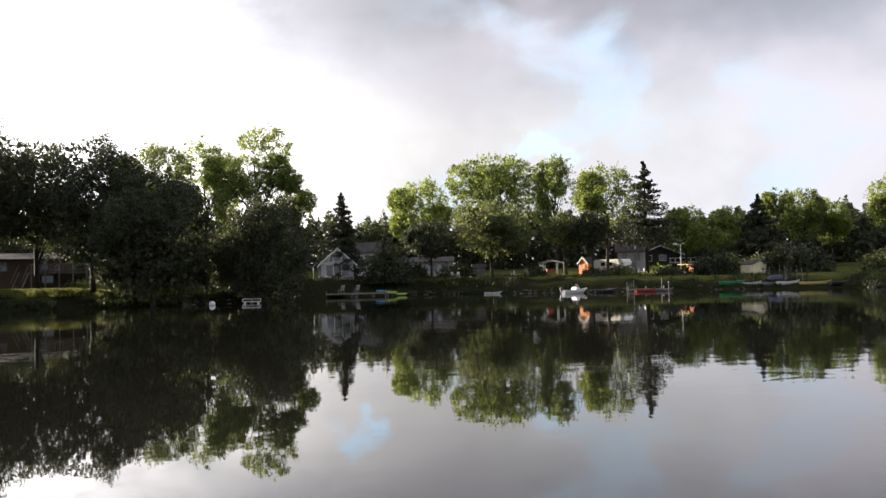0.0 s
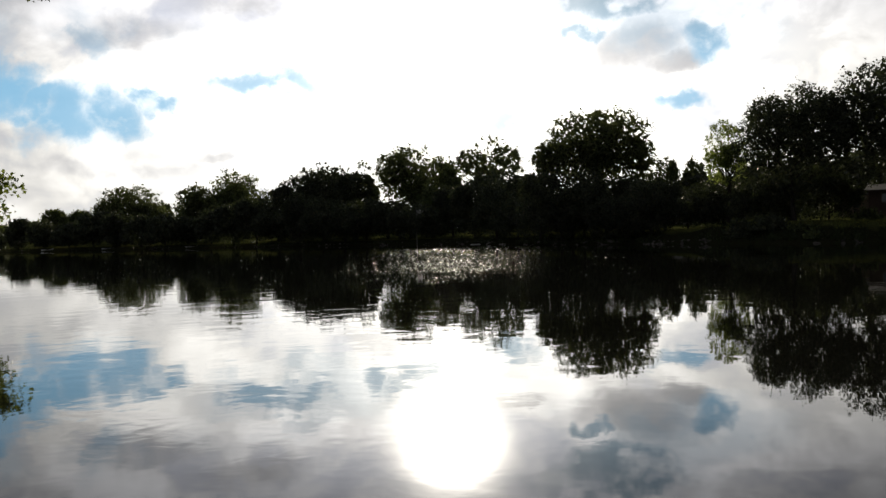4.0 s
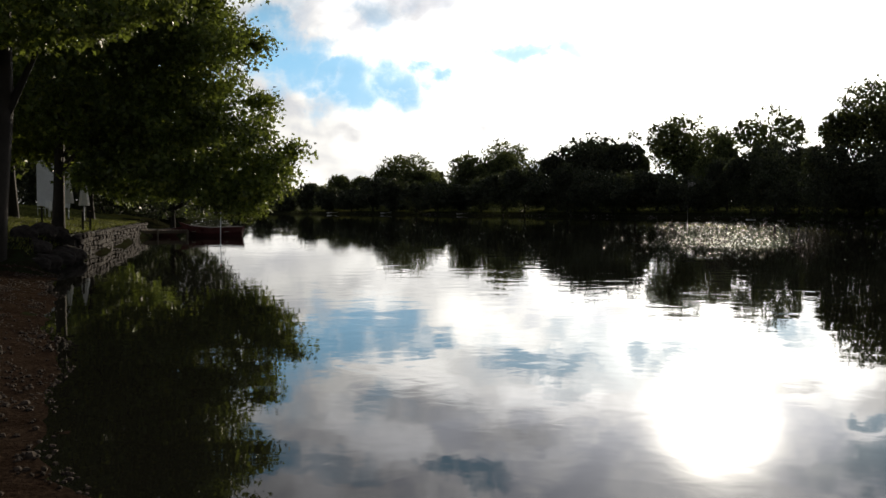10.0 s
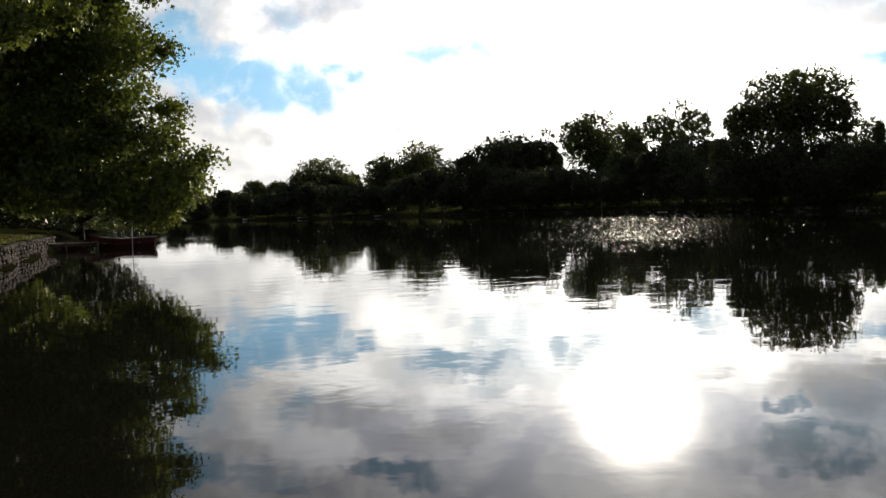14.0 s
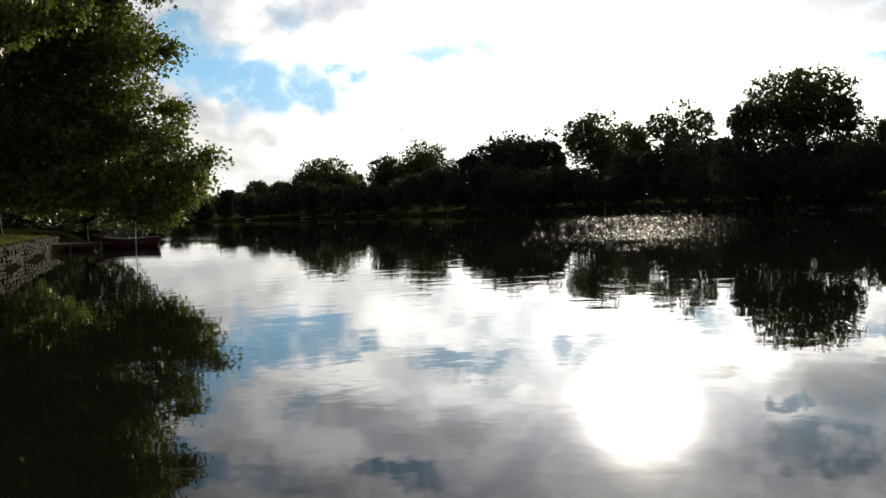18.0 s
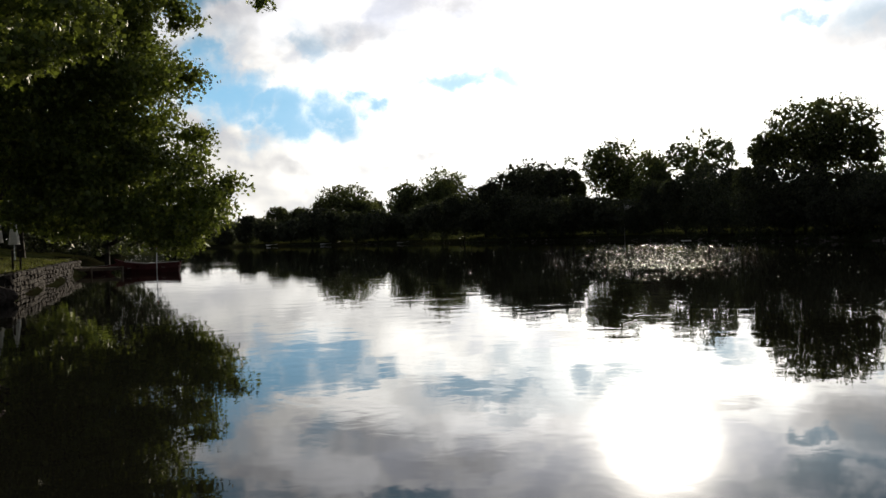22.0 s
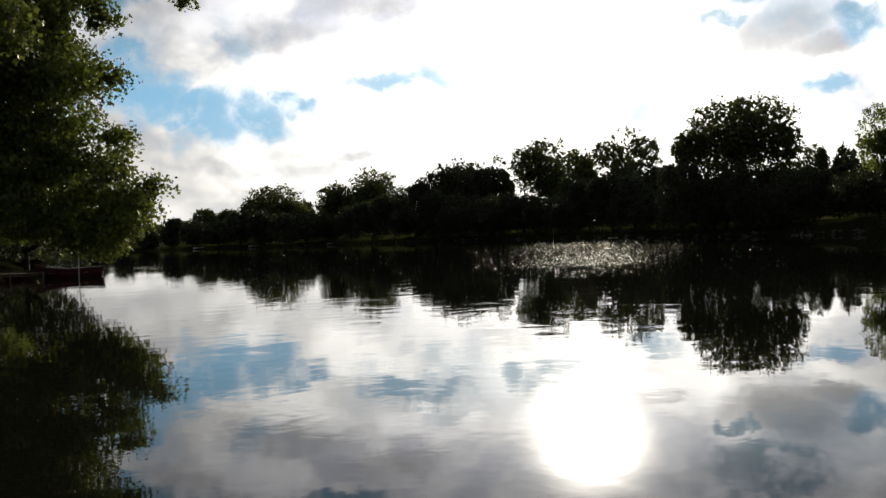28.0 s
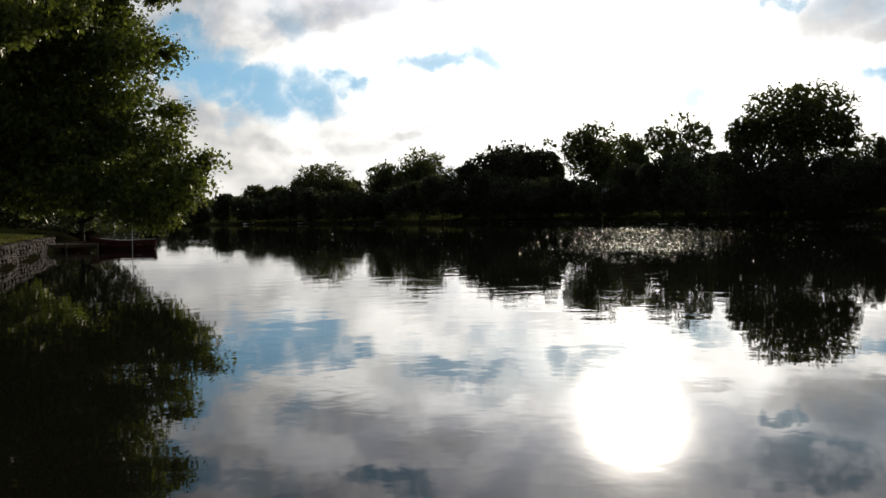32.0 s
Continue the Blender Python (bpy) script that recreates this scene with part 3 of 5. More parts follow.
def shrub(az, dist, height, width, tone="dark", label="dense rounded shrub on the bank", name="shrub"):
    rng = np.random.default_rng(int(abs(az) * 177 + dist * 13))
    x, y, z = spot_on(az, dist)
    thing = tagged(new(name), label, "shrub")
    thing.location = (x, y, z - 0.05)
    leaf = max(0.0023 * dist, 0.10)
    n = int(min(2 * math.pi * width * height / (leaf * leaf * 0.4), 5000))
    d = rng.normal(size=(n, 3))
    d[:, 2] = np.abs(d[:, 2])
    d /= np.linalg.norm(d, axis=1)[:, None]
    bump = 1 + 0.28 * np.sin(d[:, 0] * 7 + rng.uniform(0, 6)) * np.sin(d[:, 1] * 6 + 1) + 0.18 * rng.normal(size=n)
    q = rng.uniform(0.3, 1.0, n) ** 0.4 * bump
    cents = d * q[:, None] * [width / 2, width / 2, height]
    cents[:, 2] = np.maximum(cents[:, 2], 0.12)
    leaf_mesh("crown", [leaf_cards(rng, cents, leaf * 1.2)], LEAF[tone], thing)
    for i in range(3):
        a = rng.uniform(0, 6.28)
        v, f = tube([(0.1 * math.cos(a), 0.1 * math.sin(a), -0.1), (0.3 * width * math.cos(a), 0.3 * width * math.sin(a), height * 0.6)], [0.06, 0.02], 5)
        link_mesh("stem", v, f, BARK, thing)
    return thing


# far bank, opposite; the first tall trees are backlit, their shade is in the dark leaf colour
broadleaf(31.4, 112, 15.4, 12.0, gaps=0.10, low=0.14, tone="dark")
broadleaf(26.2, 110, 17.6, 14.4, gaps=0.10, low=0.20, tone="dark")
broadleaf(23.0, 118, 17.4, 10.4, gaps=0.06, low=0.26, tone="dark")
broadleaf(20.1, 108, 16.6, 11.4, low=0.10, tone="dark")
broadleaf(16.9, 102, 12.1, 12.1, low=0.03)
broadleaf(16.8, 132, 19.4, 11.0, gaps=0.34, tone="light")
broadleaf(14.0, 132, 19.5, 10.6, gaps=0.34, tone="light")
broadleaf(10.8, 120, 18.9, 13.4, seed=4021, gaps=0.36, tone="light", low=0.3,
          shape=((0.12, 0.86, 0.55, 0.13), (0.58, 0.66, 0.30, 0.07), (0.92, 0.54, 0.22, 0.07), (-0.88, 0.73, 0.20, 0.09), (-0.75, 0.55, 0.15, 0.12), (-0.05, 0.62, 0.32, 0.10), (0.35, 0.72, 0.30, 0.10), (-0.5, 0.64, 0.2, 0.10)))
broadleaf(10.5, 106, 8.5, 10.1, low=0.02)
broadleaf(9.0, 128, 12.9, 4.7, gaps=0.20)
spruce(6.0, 150, 13.5, 6.2)
shrub(3.3, 146, 5.3, 7.2)
broadleaf(4.1, 210, 12.5, 15.0)
broadleaf(1.2, 196, 20.2, 13.1, gaps=0.24, tone="light", low=0.25)
broadleaf(-3.5, 196, 25.0, 20.9, gaps=0.2, tone="light", low=0.2)
broadleaf(-3.0, 151, 11.5, 12.5, low=0.24, tone="mid", gaps=0.12)
broadleaf(0.7, 151, 9.0, 8.6, low=0.32, tone="dark")
broadleaf(-6.9, 185, 22.9, 8.6, gaps=0.44, tone="light", low=0.22, sparse=0.5)
broadleaf(-9.8, 150, 16.6, 9.4, gaps=0.24, tone="light", low=0.42)
spruce(-12.1, 158, 17.6, 10.4, bare=0.30)
broadleaf(-8.9, 144, 9.1, 6.0, low=0.48, tone="dark")
# side-lit trees: the light leaf colour stands in for sun on them
broadleaf(-14.4, 178, 11.6, 9.0, tone="light", low=0.22, gaps=0.12)
broadleaf(-16.9, 172, 10.9, 8.0, tone="light", gaps=0.22, low=0.2)
spruce(-18.4, 168, 12.6, 9.4, bare=0.12, label="broad ragged spruce with sunlit brownish tips")
broadleaf(-19.6, 190, 15.2, 7.2, gaps=0.36, tone="light", low=0.2, sparse=0.7, label="feathery yellow-green tree with a thin crown")
broadleaf(-20.9, 174, 13.6, 7.0, gaps=0.24, tone="light", low=0.3)
broadleaf(-22.3, 178, 12.0, 6.4, gaps=0.25, tone="light", low=0.3)
broadleaf(-23.6, 215, 6.2, 9.0, tone="light")
broadleaf(-25.6, 168, 14.6, 9.0, gaps=0.28, tone="light", low=0.3)
# low trees added round the house, dark leaf colour standing in for shade there
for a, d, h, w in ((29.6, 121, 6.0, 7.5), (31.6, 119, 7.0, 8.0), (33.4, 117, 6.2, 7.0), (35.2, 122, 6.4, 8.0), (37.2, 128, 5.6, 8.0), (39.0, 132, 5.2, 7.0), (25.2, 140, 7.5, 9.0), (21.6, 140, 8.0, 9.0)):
    broadleaf(a, d, h, w, low=0.0, tone="dark", sparse=0.6, label="low tree under the tall trees, shade put into its dark leaf colour")
# far bank towards the sun
broadleaf(35.0, 118, 12.8, 5.0, gaps=0.40, tone="light", low=0.38, seed=77)
broadleaf(38.5, 180, 13.3, 5.4, gaps=0.20)
broadleaf(36.9, 180, 12.8, 3.6)
broadleaf(42.5, 140, 17.7, 17.6, seed=5621, gaps=0.05, low=0.34, square=3.0,
          shape=((0.10, 0.74, 0.86, 0.24), (-0.72, 0.60, 0.30, 0.14), (0.72, 0.56, 0.26, 0.18), (0.0, 0.55, 0.6, 0.2)))
broadleaf(43.9, 132, 8.7, 15.7, low=0.03)
broadleaf(40.6, 132, 7.2, 9.4, low=0.03)
broadleaf(48.6, 200, 20.3, 14.2, gaps=0.36, low=0.34, sparse=0.5, knob=0.7)
broadleaf(48.3, 173, 11.6, 15.4, low=0.03)
broadleaf(53.4, 246, 23.3, 17.6, gaps=0.03)
broadleaf(51.5, 226, 18.5, 10.1)
broadleaf(58.4, 255, 19.5, 22.8, low=0.05)
broadleaf(60.2, 253, 16.3, 13.6, low=0.05)
broadleaf(56.4, 261, 20.5, 9.3, gaps=0.50)
broadleaf(63.9, 323, 23.1, 18.3, gaps=0.06)
broadleaf(66.2, 299, 16.9, 12.4)
broadleaf(62.1, 337, 16.9, 8.0, gaps=0.30)
broadleaf(69.8, 327, 18.5, 21.8)
broadleaf(68.0, 353, 13.5, 8.4)
broadleaf(73.9, 386, 13.3, 9.6)
broadleaf(72.5, 393, 13.0, 10.5)
broadleaf(75.4, 421, 9.9, 15.1)
broadleaf(76.7, 434, 8.7, 15.5)
broadleaf(83.4, 80, 8.2, 10.5, low=0.05, tone="mid", sparse=0.7, label="leafy tree leaning low over the water beyond the boat")
# understory along the far shore, its shade put into the dark leaf colour
pick = np.random.default_rng(5)
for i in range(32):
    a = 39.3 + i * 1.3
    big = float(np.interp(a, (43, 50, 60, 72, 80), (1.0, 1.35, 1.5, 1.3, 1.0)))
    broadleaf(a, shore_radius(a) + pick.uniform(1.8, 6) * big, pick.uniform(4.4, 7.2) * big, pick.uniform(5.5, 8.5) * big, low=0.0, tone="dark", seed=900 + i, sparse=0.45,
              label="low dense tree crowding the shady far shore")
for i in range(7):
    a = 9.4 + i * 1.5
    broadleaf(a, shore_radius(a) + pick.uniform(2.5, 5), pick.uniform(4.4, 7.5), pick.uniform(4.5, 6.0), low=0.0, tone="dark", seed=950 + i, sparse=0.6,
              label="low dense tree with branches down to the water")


def far_woods():
    """A belt of woods far behind the houses, as one soft mass of leaves with an uneven top."""
    rng = np.random.default_rng(11)
    n = 90000
    az = rng.uniform(-38, 84, n)
    base = np.array([shore_radius(a) for a in np.linspace(-38, 84, 245)])
    r = np.interp(az, np.linspace(-38, 84, 245), base) + rng.uniform(62, 100, n)
    tall = np.interp(az, (-38, -14, 10, 30, 40, 84), (9.0, 9.5, 11.0, 9.0, 6.5, 5.0))
    tall = tall * (1 + 0.13 * np.sin(az * 2.1) + 0.10 * np.sin(az * 5.7 + 1) + 0.06 * np.sin(az * 13.0))
    z = tall * rng.uniform(0.0, 1.0, n)
    x, y = -r * np.sin(np.radians(az)), r * np.cos(np.radians(az))
    z += np.array([land_z(p, q) for p, q in zip(x, y)])
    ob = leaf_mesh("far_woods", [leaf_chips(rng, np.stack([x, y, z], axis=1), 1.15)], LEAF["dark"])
    return tagged(ob, "distant belt of dark green woods behind the houses", "woods", kind="stuff")


far_woods()
# near trees on the left-hand bank
maple = near_maple(-39.0, 0.4, 15.0, ((0, 1.9, 9.0, 6.0, 5.0, 5.6), (0.5, 4.1, 11.6, 4.6, 3.2, 4.2), (0.6, 4.6, 6.8, 4.6, 3.2, 3.0), (1.2, 5.5, 2.7, 3.8, 3.3, 2.3),
                                  (1.0, 0.9, 5.2, 4.4, 4.2, 2.3), (0, 2.1, 15.0, 5.0, 4.6, 3.2), (2.0, 3.1, 2.3, 2.8, 3.0, 1.3), (1.2, 3.6, 4.7, 4.2, 3.0, 2.2)),
                   0.165, 0.50, 23, 41, "large leafy maple with boughs hanging out over the water", limbs=12,
                   hang=((0.4, 7.3, 7.4, 0.8), (0.2, 7.5, 5.1, 0.9), (0.6, 7.1, 9.8, 0.8), (1.4, 8.5, 3.1, 0.7), (4.2, 9.3, 9.7, 0.30)))
v, f = tube([(0.5, 4.5, 12.0), (2.4, 7.1, 13.2), (3.6, 8.6, 11.4), (4.1, 9.1, 9.8)], [0.07, 0.04, 0.022, 0.008], 5)
link_mesh("limb", v, f, BARK, maple, smooth=True)
near_maple(-27.5, -1.35, 14.0, ((0.5, 0.4, 10.4, 5.0, 3.8, 4.0), (1.4, 1.2, 7.6, 3.0, 2.0, 1.6), (0, -2.8, 6.2, 5.0, 3.2, 3.6), (1.6, 1.2, 11.4, 4.2, 3.0, 3.4), (2.5, 2.0, 6.0, 1.6, 1.5, 0.8), (2.6, 3.6, 6.7, 1.5, 1.3, 0.8), (2.2, 0.4, 6.1, 1.8, 1.5, 1.0)),
           0.15, 0.42, 22, 43, "big maple with a thick dark trunk on the grass bank", limbs=3, stem=0.32, inner=12, gaps=0.22)
near_maple(-48.0, -1.4, 15.0, ((0, 0, 8.6, 6.0, 5.5, 5.8), (2.0, 2.0, 4.6, 4.5, 4.0, 2.8), (1.0, 3.0, 11.0, 4.5, 4.0, 4.0), (1.0, -3.6, 3.6, 4.5, 3.6, 2.6)),
           0.24, 0.70, 14, 42, "tall maple on the lawn behind the stone wall", limbs=8)
near_maple(-43.0, -6.5, 13.0, ((0, 0, 5.6, 4.5, 5.0, 5.0), (2.0, 2.0, 3.8, 3.5, 3.4, 2.4)),
           0.26, 0.75, 12, 45, "shady maple at the back of the lawn", limbs=6)
near_maple(-62.0, 2.4, 12.0, ((0, 0, 5.5, 4.5, 3.6, 4.6), (0, 2.0, 3.2, 3.5, 2.6, 2.4)),
           0.30, 0.80, 12, 46, "dark maple beside the white house", limbs=6)
for i, a in enumerate((87.2, 89.0, 90.8, 92.4, 94.2)):
    broadleaf(a, 92 + 3 * (i % 2), 11.0, 9.0, low=0.02, tone="dark", seed=640 + i, label="dark tree behind the white house")
for i in range(3, 7):
    broadleaf(86.5 - 0.3 * i, 76 + 17 * i, 10.0 + 1.5 * (i % 3), 11.0, low=0.05, tone="dark", seed=60 + i, label="dark tree further along the same bank")


# ---------------------------------------------------------------- building helpers
WHITE = material("white_paint", (0.72, 0.72, 0.70), 0.55, grain=3.0, vary=0.10, bump=0.05, second=(0.58, 0.58, 0.56))
CREAM = material("cream_paint", (0.70, 0.63, 0.42), 0.6, grain=3.0, vary=0.10, bump=0.05, second=(0.58, 0.52, 0.36))
SIDING = material("grey_siding", (0.38, 0.38, 0.40), 0.7, grain=4.0, vary=0.12, bump=0.1, second=(0.30, 0.30, 0.32))
BRICK = material("brown_brick", (0.100, 0.064, 0.052), 0.85, grain=8.0, vary=0.3, bump=0.3, second=(0.074, 0.048, 0.040))
SHINGLE = material("roof_shingles", (0.082, 0.075, 0.072), 0.95, grain=7.0, vary=0.35, bump=0.4, second=(0.056, 0.052, 0.050), spec=0.15)
PALE_ROOF = material("grey_roof_felt", (0.080, 0.073, 0.068), 0.95, grain=7.0, vary=0.3, bump=0.3, second=(0.058, 0.053, 0.049), spec=0.15)
TIMBER = material("weathered_timber", (0.20, 0.155, 0.115), 0.85, grain=10.0, vary=0.3, bump=0.3, second=(0.13, 0.10, 0.08))
GREY_WOOD = material("grey_weathered_wood", (0.27, 0.255, 0.235), 0.85, grain=10.0, vary=0.3, bump=0.3, second=(0.18, 0.17, 0.155))
ORANGE = material("orange_paint", (0.62, 0.20, 0.035), 0.55, grain=4.0, vary=0.15, bump=0.08, second=(0.48, 0.15, 0.03))
GREEN_PAINT = material("green_paint", (0.030, 0.28, 0.085), 0.4, grain=3.0, vary=0.12, bump=0.03, second=(0.025, 0.21, 0.07))
RED_PAINT = material("red_paint", (0.38, 0.045, 0.035), 0.4, grain=3.0, vary=0.15, bump=0.03, second=(0.28, 0.035, 0.03))
MAROON = material("dark_red_hull", (0.085, 0.022, 0.024), 0.35, grain=3.0, vary=0.2, bump=0.03, second=(0.06, 0.018, 0.02))
BLUE_PLASTIC = material("blue_plastic", (0.07, 0.24, 0.40), 0.4, grain=3.0, vary=0.1, bump=0.02, second=(0.06, 0.19, 0.33))
LIME_PLASTIC = material("lime_plastic", (0.30, 0.45, 0.07), 0.4, grain=3.0, vary=0.1, bump=0.02, second=(0.24, 0.37, 0.06))
YELLOW_PLASTIC = material("yellow_plastic", (0.62, 0.52, 0.16), 0.4, grain=3.0, vary=0.1, bump=0.02, second=(0.52, 0.43, 0.14))
TARP = material("dark_blue_tarp", (0.035, 0.045, 0.085), 0.6, grain=3.0, vary=0.3, bump=0.4, second=(0.025, 0.03, 0.06))
ALUMINIUM = material("dull_aluminium", (0.55, 0.56, 0.57), 0.4, metal=0.8, grain=4.0, vary=0.12, bump=0.05)
DARK_METAL = material("dark_metal", (0.05, 0.05, 0.055), 0.5, metal=0.5, grain=5.0, vary=0.2, bump=0.05)
CANVAS = material("pale_canvas", (0.60, 0.58, 0.54), 0.9, grain=6.0, vary=0.12, bump=0.2)
STONE = material("grey_fieldstone", (0.046, 0.038, 0.034), 0.9, grain=9.0, vary=0.5, bump=0.6, second=(0.020, 0.017, 0.015), spec=0.1)
MORTAR = material("dark_joint_earth", (0.045, 0.038, 0.030), 0.95, grain=8.0, vary=0.3, bump=0.4)
GRAVEL = material("gravel_ground", (0.034, 0.023, 0.016), 0.95, grain=22.0, vary=0.55, bump=0.8, second=(0.020, 0.013, 0.009), spec=0.0)
PEBBLE = material("pebbles", (0.070, 0.052, 0.040), 0.9, grain=9.0, vary=0.55, bump=0.3, second=(0.026, 0.019, 0.014), spec=0.08)


def glass_pane():
    m = bpy.data.materials.new("window_glass")
    m.use_nodes = True
    k = Nodes(m.node_tree)
    s = m.node_tree.nodes["Principled BSDF"]
    where = k.put("ShaderNodeTexCoord").outputs["Object"]
    k.link(k.mix(k.noise(where, 1.3, 2.0), (0.012, 0.014, 0.017), (0.035, 0.036, 0.038)), s.inputs["Base Color"])
    s.inputs["Roughness"].default_value = 0.06
    return m


GLASS = glass_pane()


def box(bm, x0, x1, y0, y1, z0, z1, bevel=0.0):
    vs = [bm.verts.new((x, y, z)) for z in (z0, z1) for x, y in ((x0, y0), (x1, y0), (x1, y1), (x0, y1))]
    fs = [bm.faces.new([vs[i] for i in q]) for q in ((3, 2, 1, 0), (4, 5, 6, 7), (0, 1, 5, 4), (1, 2, 6, 5), (2, 3, 7, 6), (3, 0, 4, 7))]
    if bevel:
        edges = list({e for f in fs for e in f.edges})
        bmesh.ops.bevel(bm, geom=edges, offset=bevel, segments=1, affect="EDGES")
    return bm


def box_part(name, dims, mat, parent, label="", bevel=0.015):
    return part(name, box(bmesh.new(), *dims, bevel), mat, parent, label)


def bar(name, a, b, r, mat, parent, sides=6, taper=1.0):
    v, f = tube([a, b], [r, r * taper], sides)
    return link_mesh(name, v, f, mat, parent, smooth=False)


def prism(bm, outline, y0, y1):
    """An outline in x, z pushed from y0 to y1."""
    n = len(outline)
    a = [bm.verts.new((x, y0, z)) for x, z in outline]
    b = [bm.verts.new((x, y1, z)) for x, z in outline]
    bm.faces.new(a)
    bm.faces.new(b[::-1])
    for i in range(n):
        bm.faces.new((a[i], b[i], b[(i + 1) % n], a[(i + 1) % n]))
    return bm


def site(name, az, dist, label, category, turn=0.0, z=None, group=""):
    """An empty on the ground; its x runs to the viewer's right, its y away from the viewer."""
    x, y, ground_z = spot_on(az, dist)
    thing = tagged(new(name), label, category, group)
    thing.location = (x, y, ground_z - 0.03 if z is None else z)
    thing.rotation_euler[2] = radians(az + turn)
    return thing


def window(thing, x, z, w, h, y, mat=None):
    """A framed window on the face at y; the pane is a part of the frame."""
    bm = bmesh.new()
    t = 0.07
    for d in ((x - w / 2, x + w / 2, z, z + t), (x - w / 2, x + w / 2, z + h - t, z + h), (x - w / 2, x - w / 2 + t, z + t, z + h - t), (x + w / 2 - t, x + w / 2, z + t, z + h - t)):
        box(bm, d[0], d[1], y - 0.05, y + 0.03, d[2], d[3])
    frame_ob = part("window_frame", bm, mat or WHITE, thing)
    box_part("pane", (x - w / 2 + t, x + w / 2 - t, y - 0.02, y + 0.0, z + t, z + h - t), GLASS, frame_ob, bevel=0)
    return frame_ob


def gable_walls(thing, w, depth, eave, apex, mat):
    t = 0.15
    box_part("wall", (-w / 2, -w / 2 + t, t, depth - t, 0, eave), mat, thing, bevel=0)
    box_part("wall", (w / 2 - t, w / 2, t, depth - t, 0, eave), mat, thing, bevel=0)
    for y in (0, depth - t):
        part("gable_wall", prism(bmesh.new(), [(-w / 2, 0), (w / 2, 0), (w / 2, eave), (0, apex), (-w / 2, eave)], y, y + t), mat, thing)


def roof_slopes(thing, w, depth, eave, apex, mat, over=0.35, t=0.10, trim=None):
    """Two sloping slabs with an overhang and boards along the gable."""
    k = (apex - eave) / (w / 2)
    for s in (-1, 1):
        x1, z1 = s * (w / 2 + over), eave - k * over + 0.02
        part("roof", prism(bmesh.new(), [(0, apex + 0.02), (x1, z1), (x1, z1 + t), (0, apex + 0.02 + t)], -over, depth + over), mat, thing)
        if trim:
            part("bargeboard", prism(bmesh.new(), [(0, apex - 0.12), (x1, z1 - 0.14), (x1, z1 + t + 0.02), (0, apex + t + 0.04)], -over - 0.05, -over - 0.004), trim, thing)


def long_walls(thing, w, depth, h, mat):
    t = 0.15
    box_part("wall", (-w / 2, w / 2, 0, t, 0, h), mat, thing, bevel=0)
    box_part("wall", (-w / 2, w / 2, depth - t, depth, 0, h), mat, thing, bevel=0)


def long_roof(thing, w, depth, h, rise_by, mat, wall_mat, over=0.45):
    """A roof whose ridge runs along x, with gable ends."""
    t = 0.12
    k = rise_by / (depth / 2)
    for sign, y_low in ((1, -over), (-1, depth + over)):
        z_low = h - k * over
        bm = bmesh.new()
        pts = [(-w / 2 - over, y_low, z_low), (w / 2 + over, y_low, z_low), (w / 2 + over, depth / 2, h + rise_by), (-w / 2 - over, depth / 2, h + rise_by)]
        a = [bm.verts.new(p) for p in pts]
        b = [bm.verts.new((p[0], p[1], p[2] + t)) for p in pts]
        bm.faces.new(a)
        bm.faces.new(b[::-1])
        for i in range(4):
            bm.faces.new((a[i], b[i], b[(i + 1) % 4], a[(i + 1) % 4]))
        part("roof", bm, mat, thing)
    for x in (-w / 2, w / 2 - 0.15):
        bm = bmesh.new()
        a = [bm.verts.new((x, y, z)) for y, z in ((0.15, 0), (depth - 0.15, 0), (depth - 0.15, h), (depth / 2, h + rise_by - 0.05), (0.15, h))]
        b = [bm.verts.new((v.co.x + 0.15, v.co.y, v.co.z)) for v in a]
        bm.faces.new(a)
        bm.faces.new(b[::-1])
        for i in range(5):
            bm.faces.new((a[i], b[i], b[(i + 1) % 5], a[(i + 1) % 5]))
        part("end_wall", bm, wall_mat, thing)


# ---------------------------------------------------------------- houses on the far bank
def boathouse():
    h = site("boathouse", 6.3, 147.5, "small pale grey gabled cottage with an arched window above glazed doors", "house", turn=6)
    w, d, eave, apex = 5.0, 6.0, 2.4, 4.6
    gable_walls(h, w, d, eave, apex, SIDING)
    roof_slopes(h, w, d, eave, apex, SHINGLE, 0.5, trim=WHITE)
    part("side_roof", prism(bmesh.new(), [(-w / 2 - 1.35, 1.75), (-w / 2 - 0.3, 2.35), (-w / 2 - 0.3, 2.45), (-w / 2 - 1.35, 1.86)], -0.3, d), SHINGLE, h)
    bar("post", (-w / 2 - 1.2, -0.1, 0), (-w / 2 - 1.2, -0.1, 1.78), 0.06, WHITE, h)
    # half-round window
    arch = [(-1.25, 2.55)] + [(1.25 * math.cos(math.pi - math.pi * i / 12), 2.55 + 1.2 * math.sin(math.pi * i / 12)) for i in range(1, 12)] + [(1.25, 2.55)]
    rim = part("arched_window", prism(bmesh.new(), [(x * 1.08, 2.50 + (z - 2.55) * 1.08) for x, z in arch], -0.05, -0.004), WHITE, h)
    part("pane", prism(bmesh.new(), arch, -0.09, -0.054), GLASS, rim)
    for x in (-0.7, 0.7):
        box_part("mullion", (x - 0.04, x + 0.04, -0.12, -0.094, 2.58, 3.35), WHITE, rim, bevel=0)
    window(h, 0.0, 2.6, 1.2, 0.62, -0.10)
    box_part("belt_board", (-w / 2 - 0.02, w / 2 + 0.02, -0.07, -0.004, 2.28, 2.42), WHITE, h, bevel=0)
    for x in (-1.05, 0.0, 1.05):
        window(h, x * 1.15, 0.25, 1.18, 1.95, -0.03)
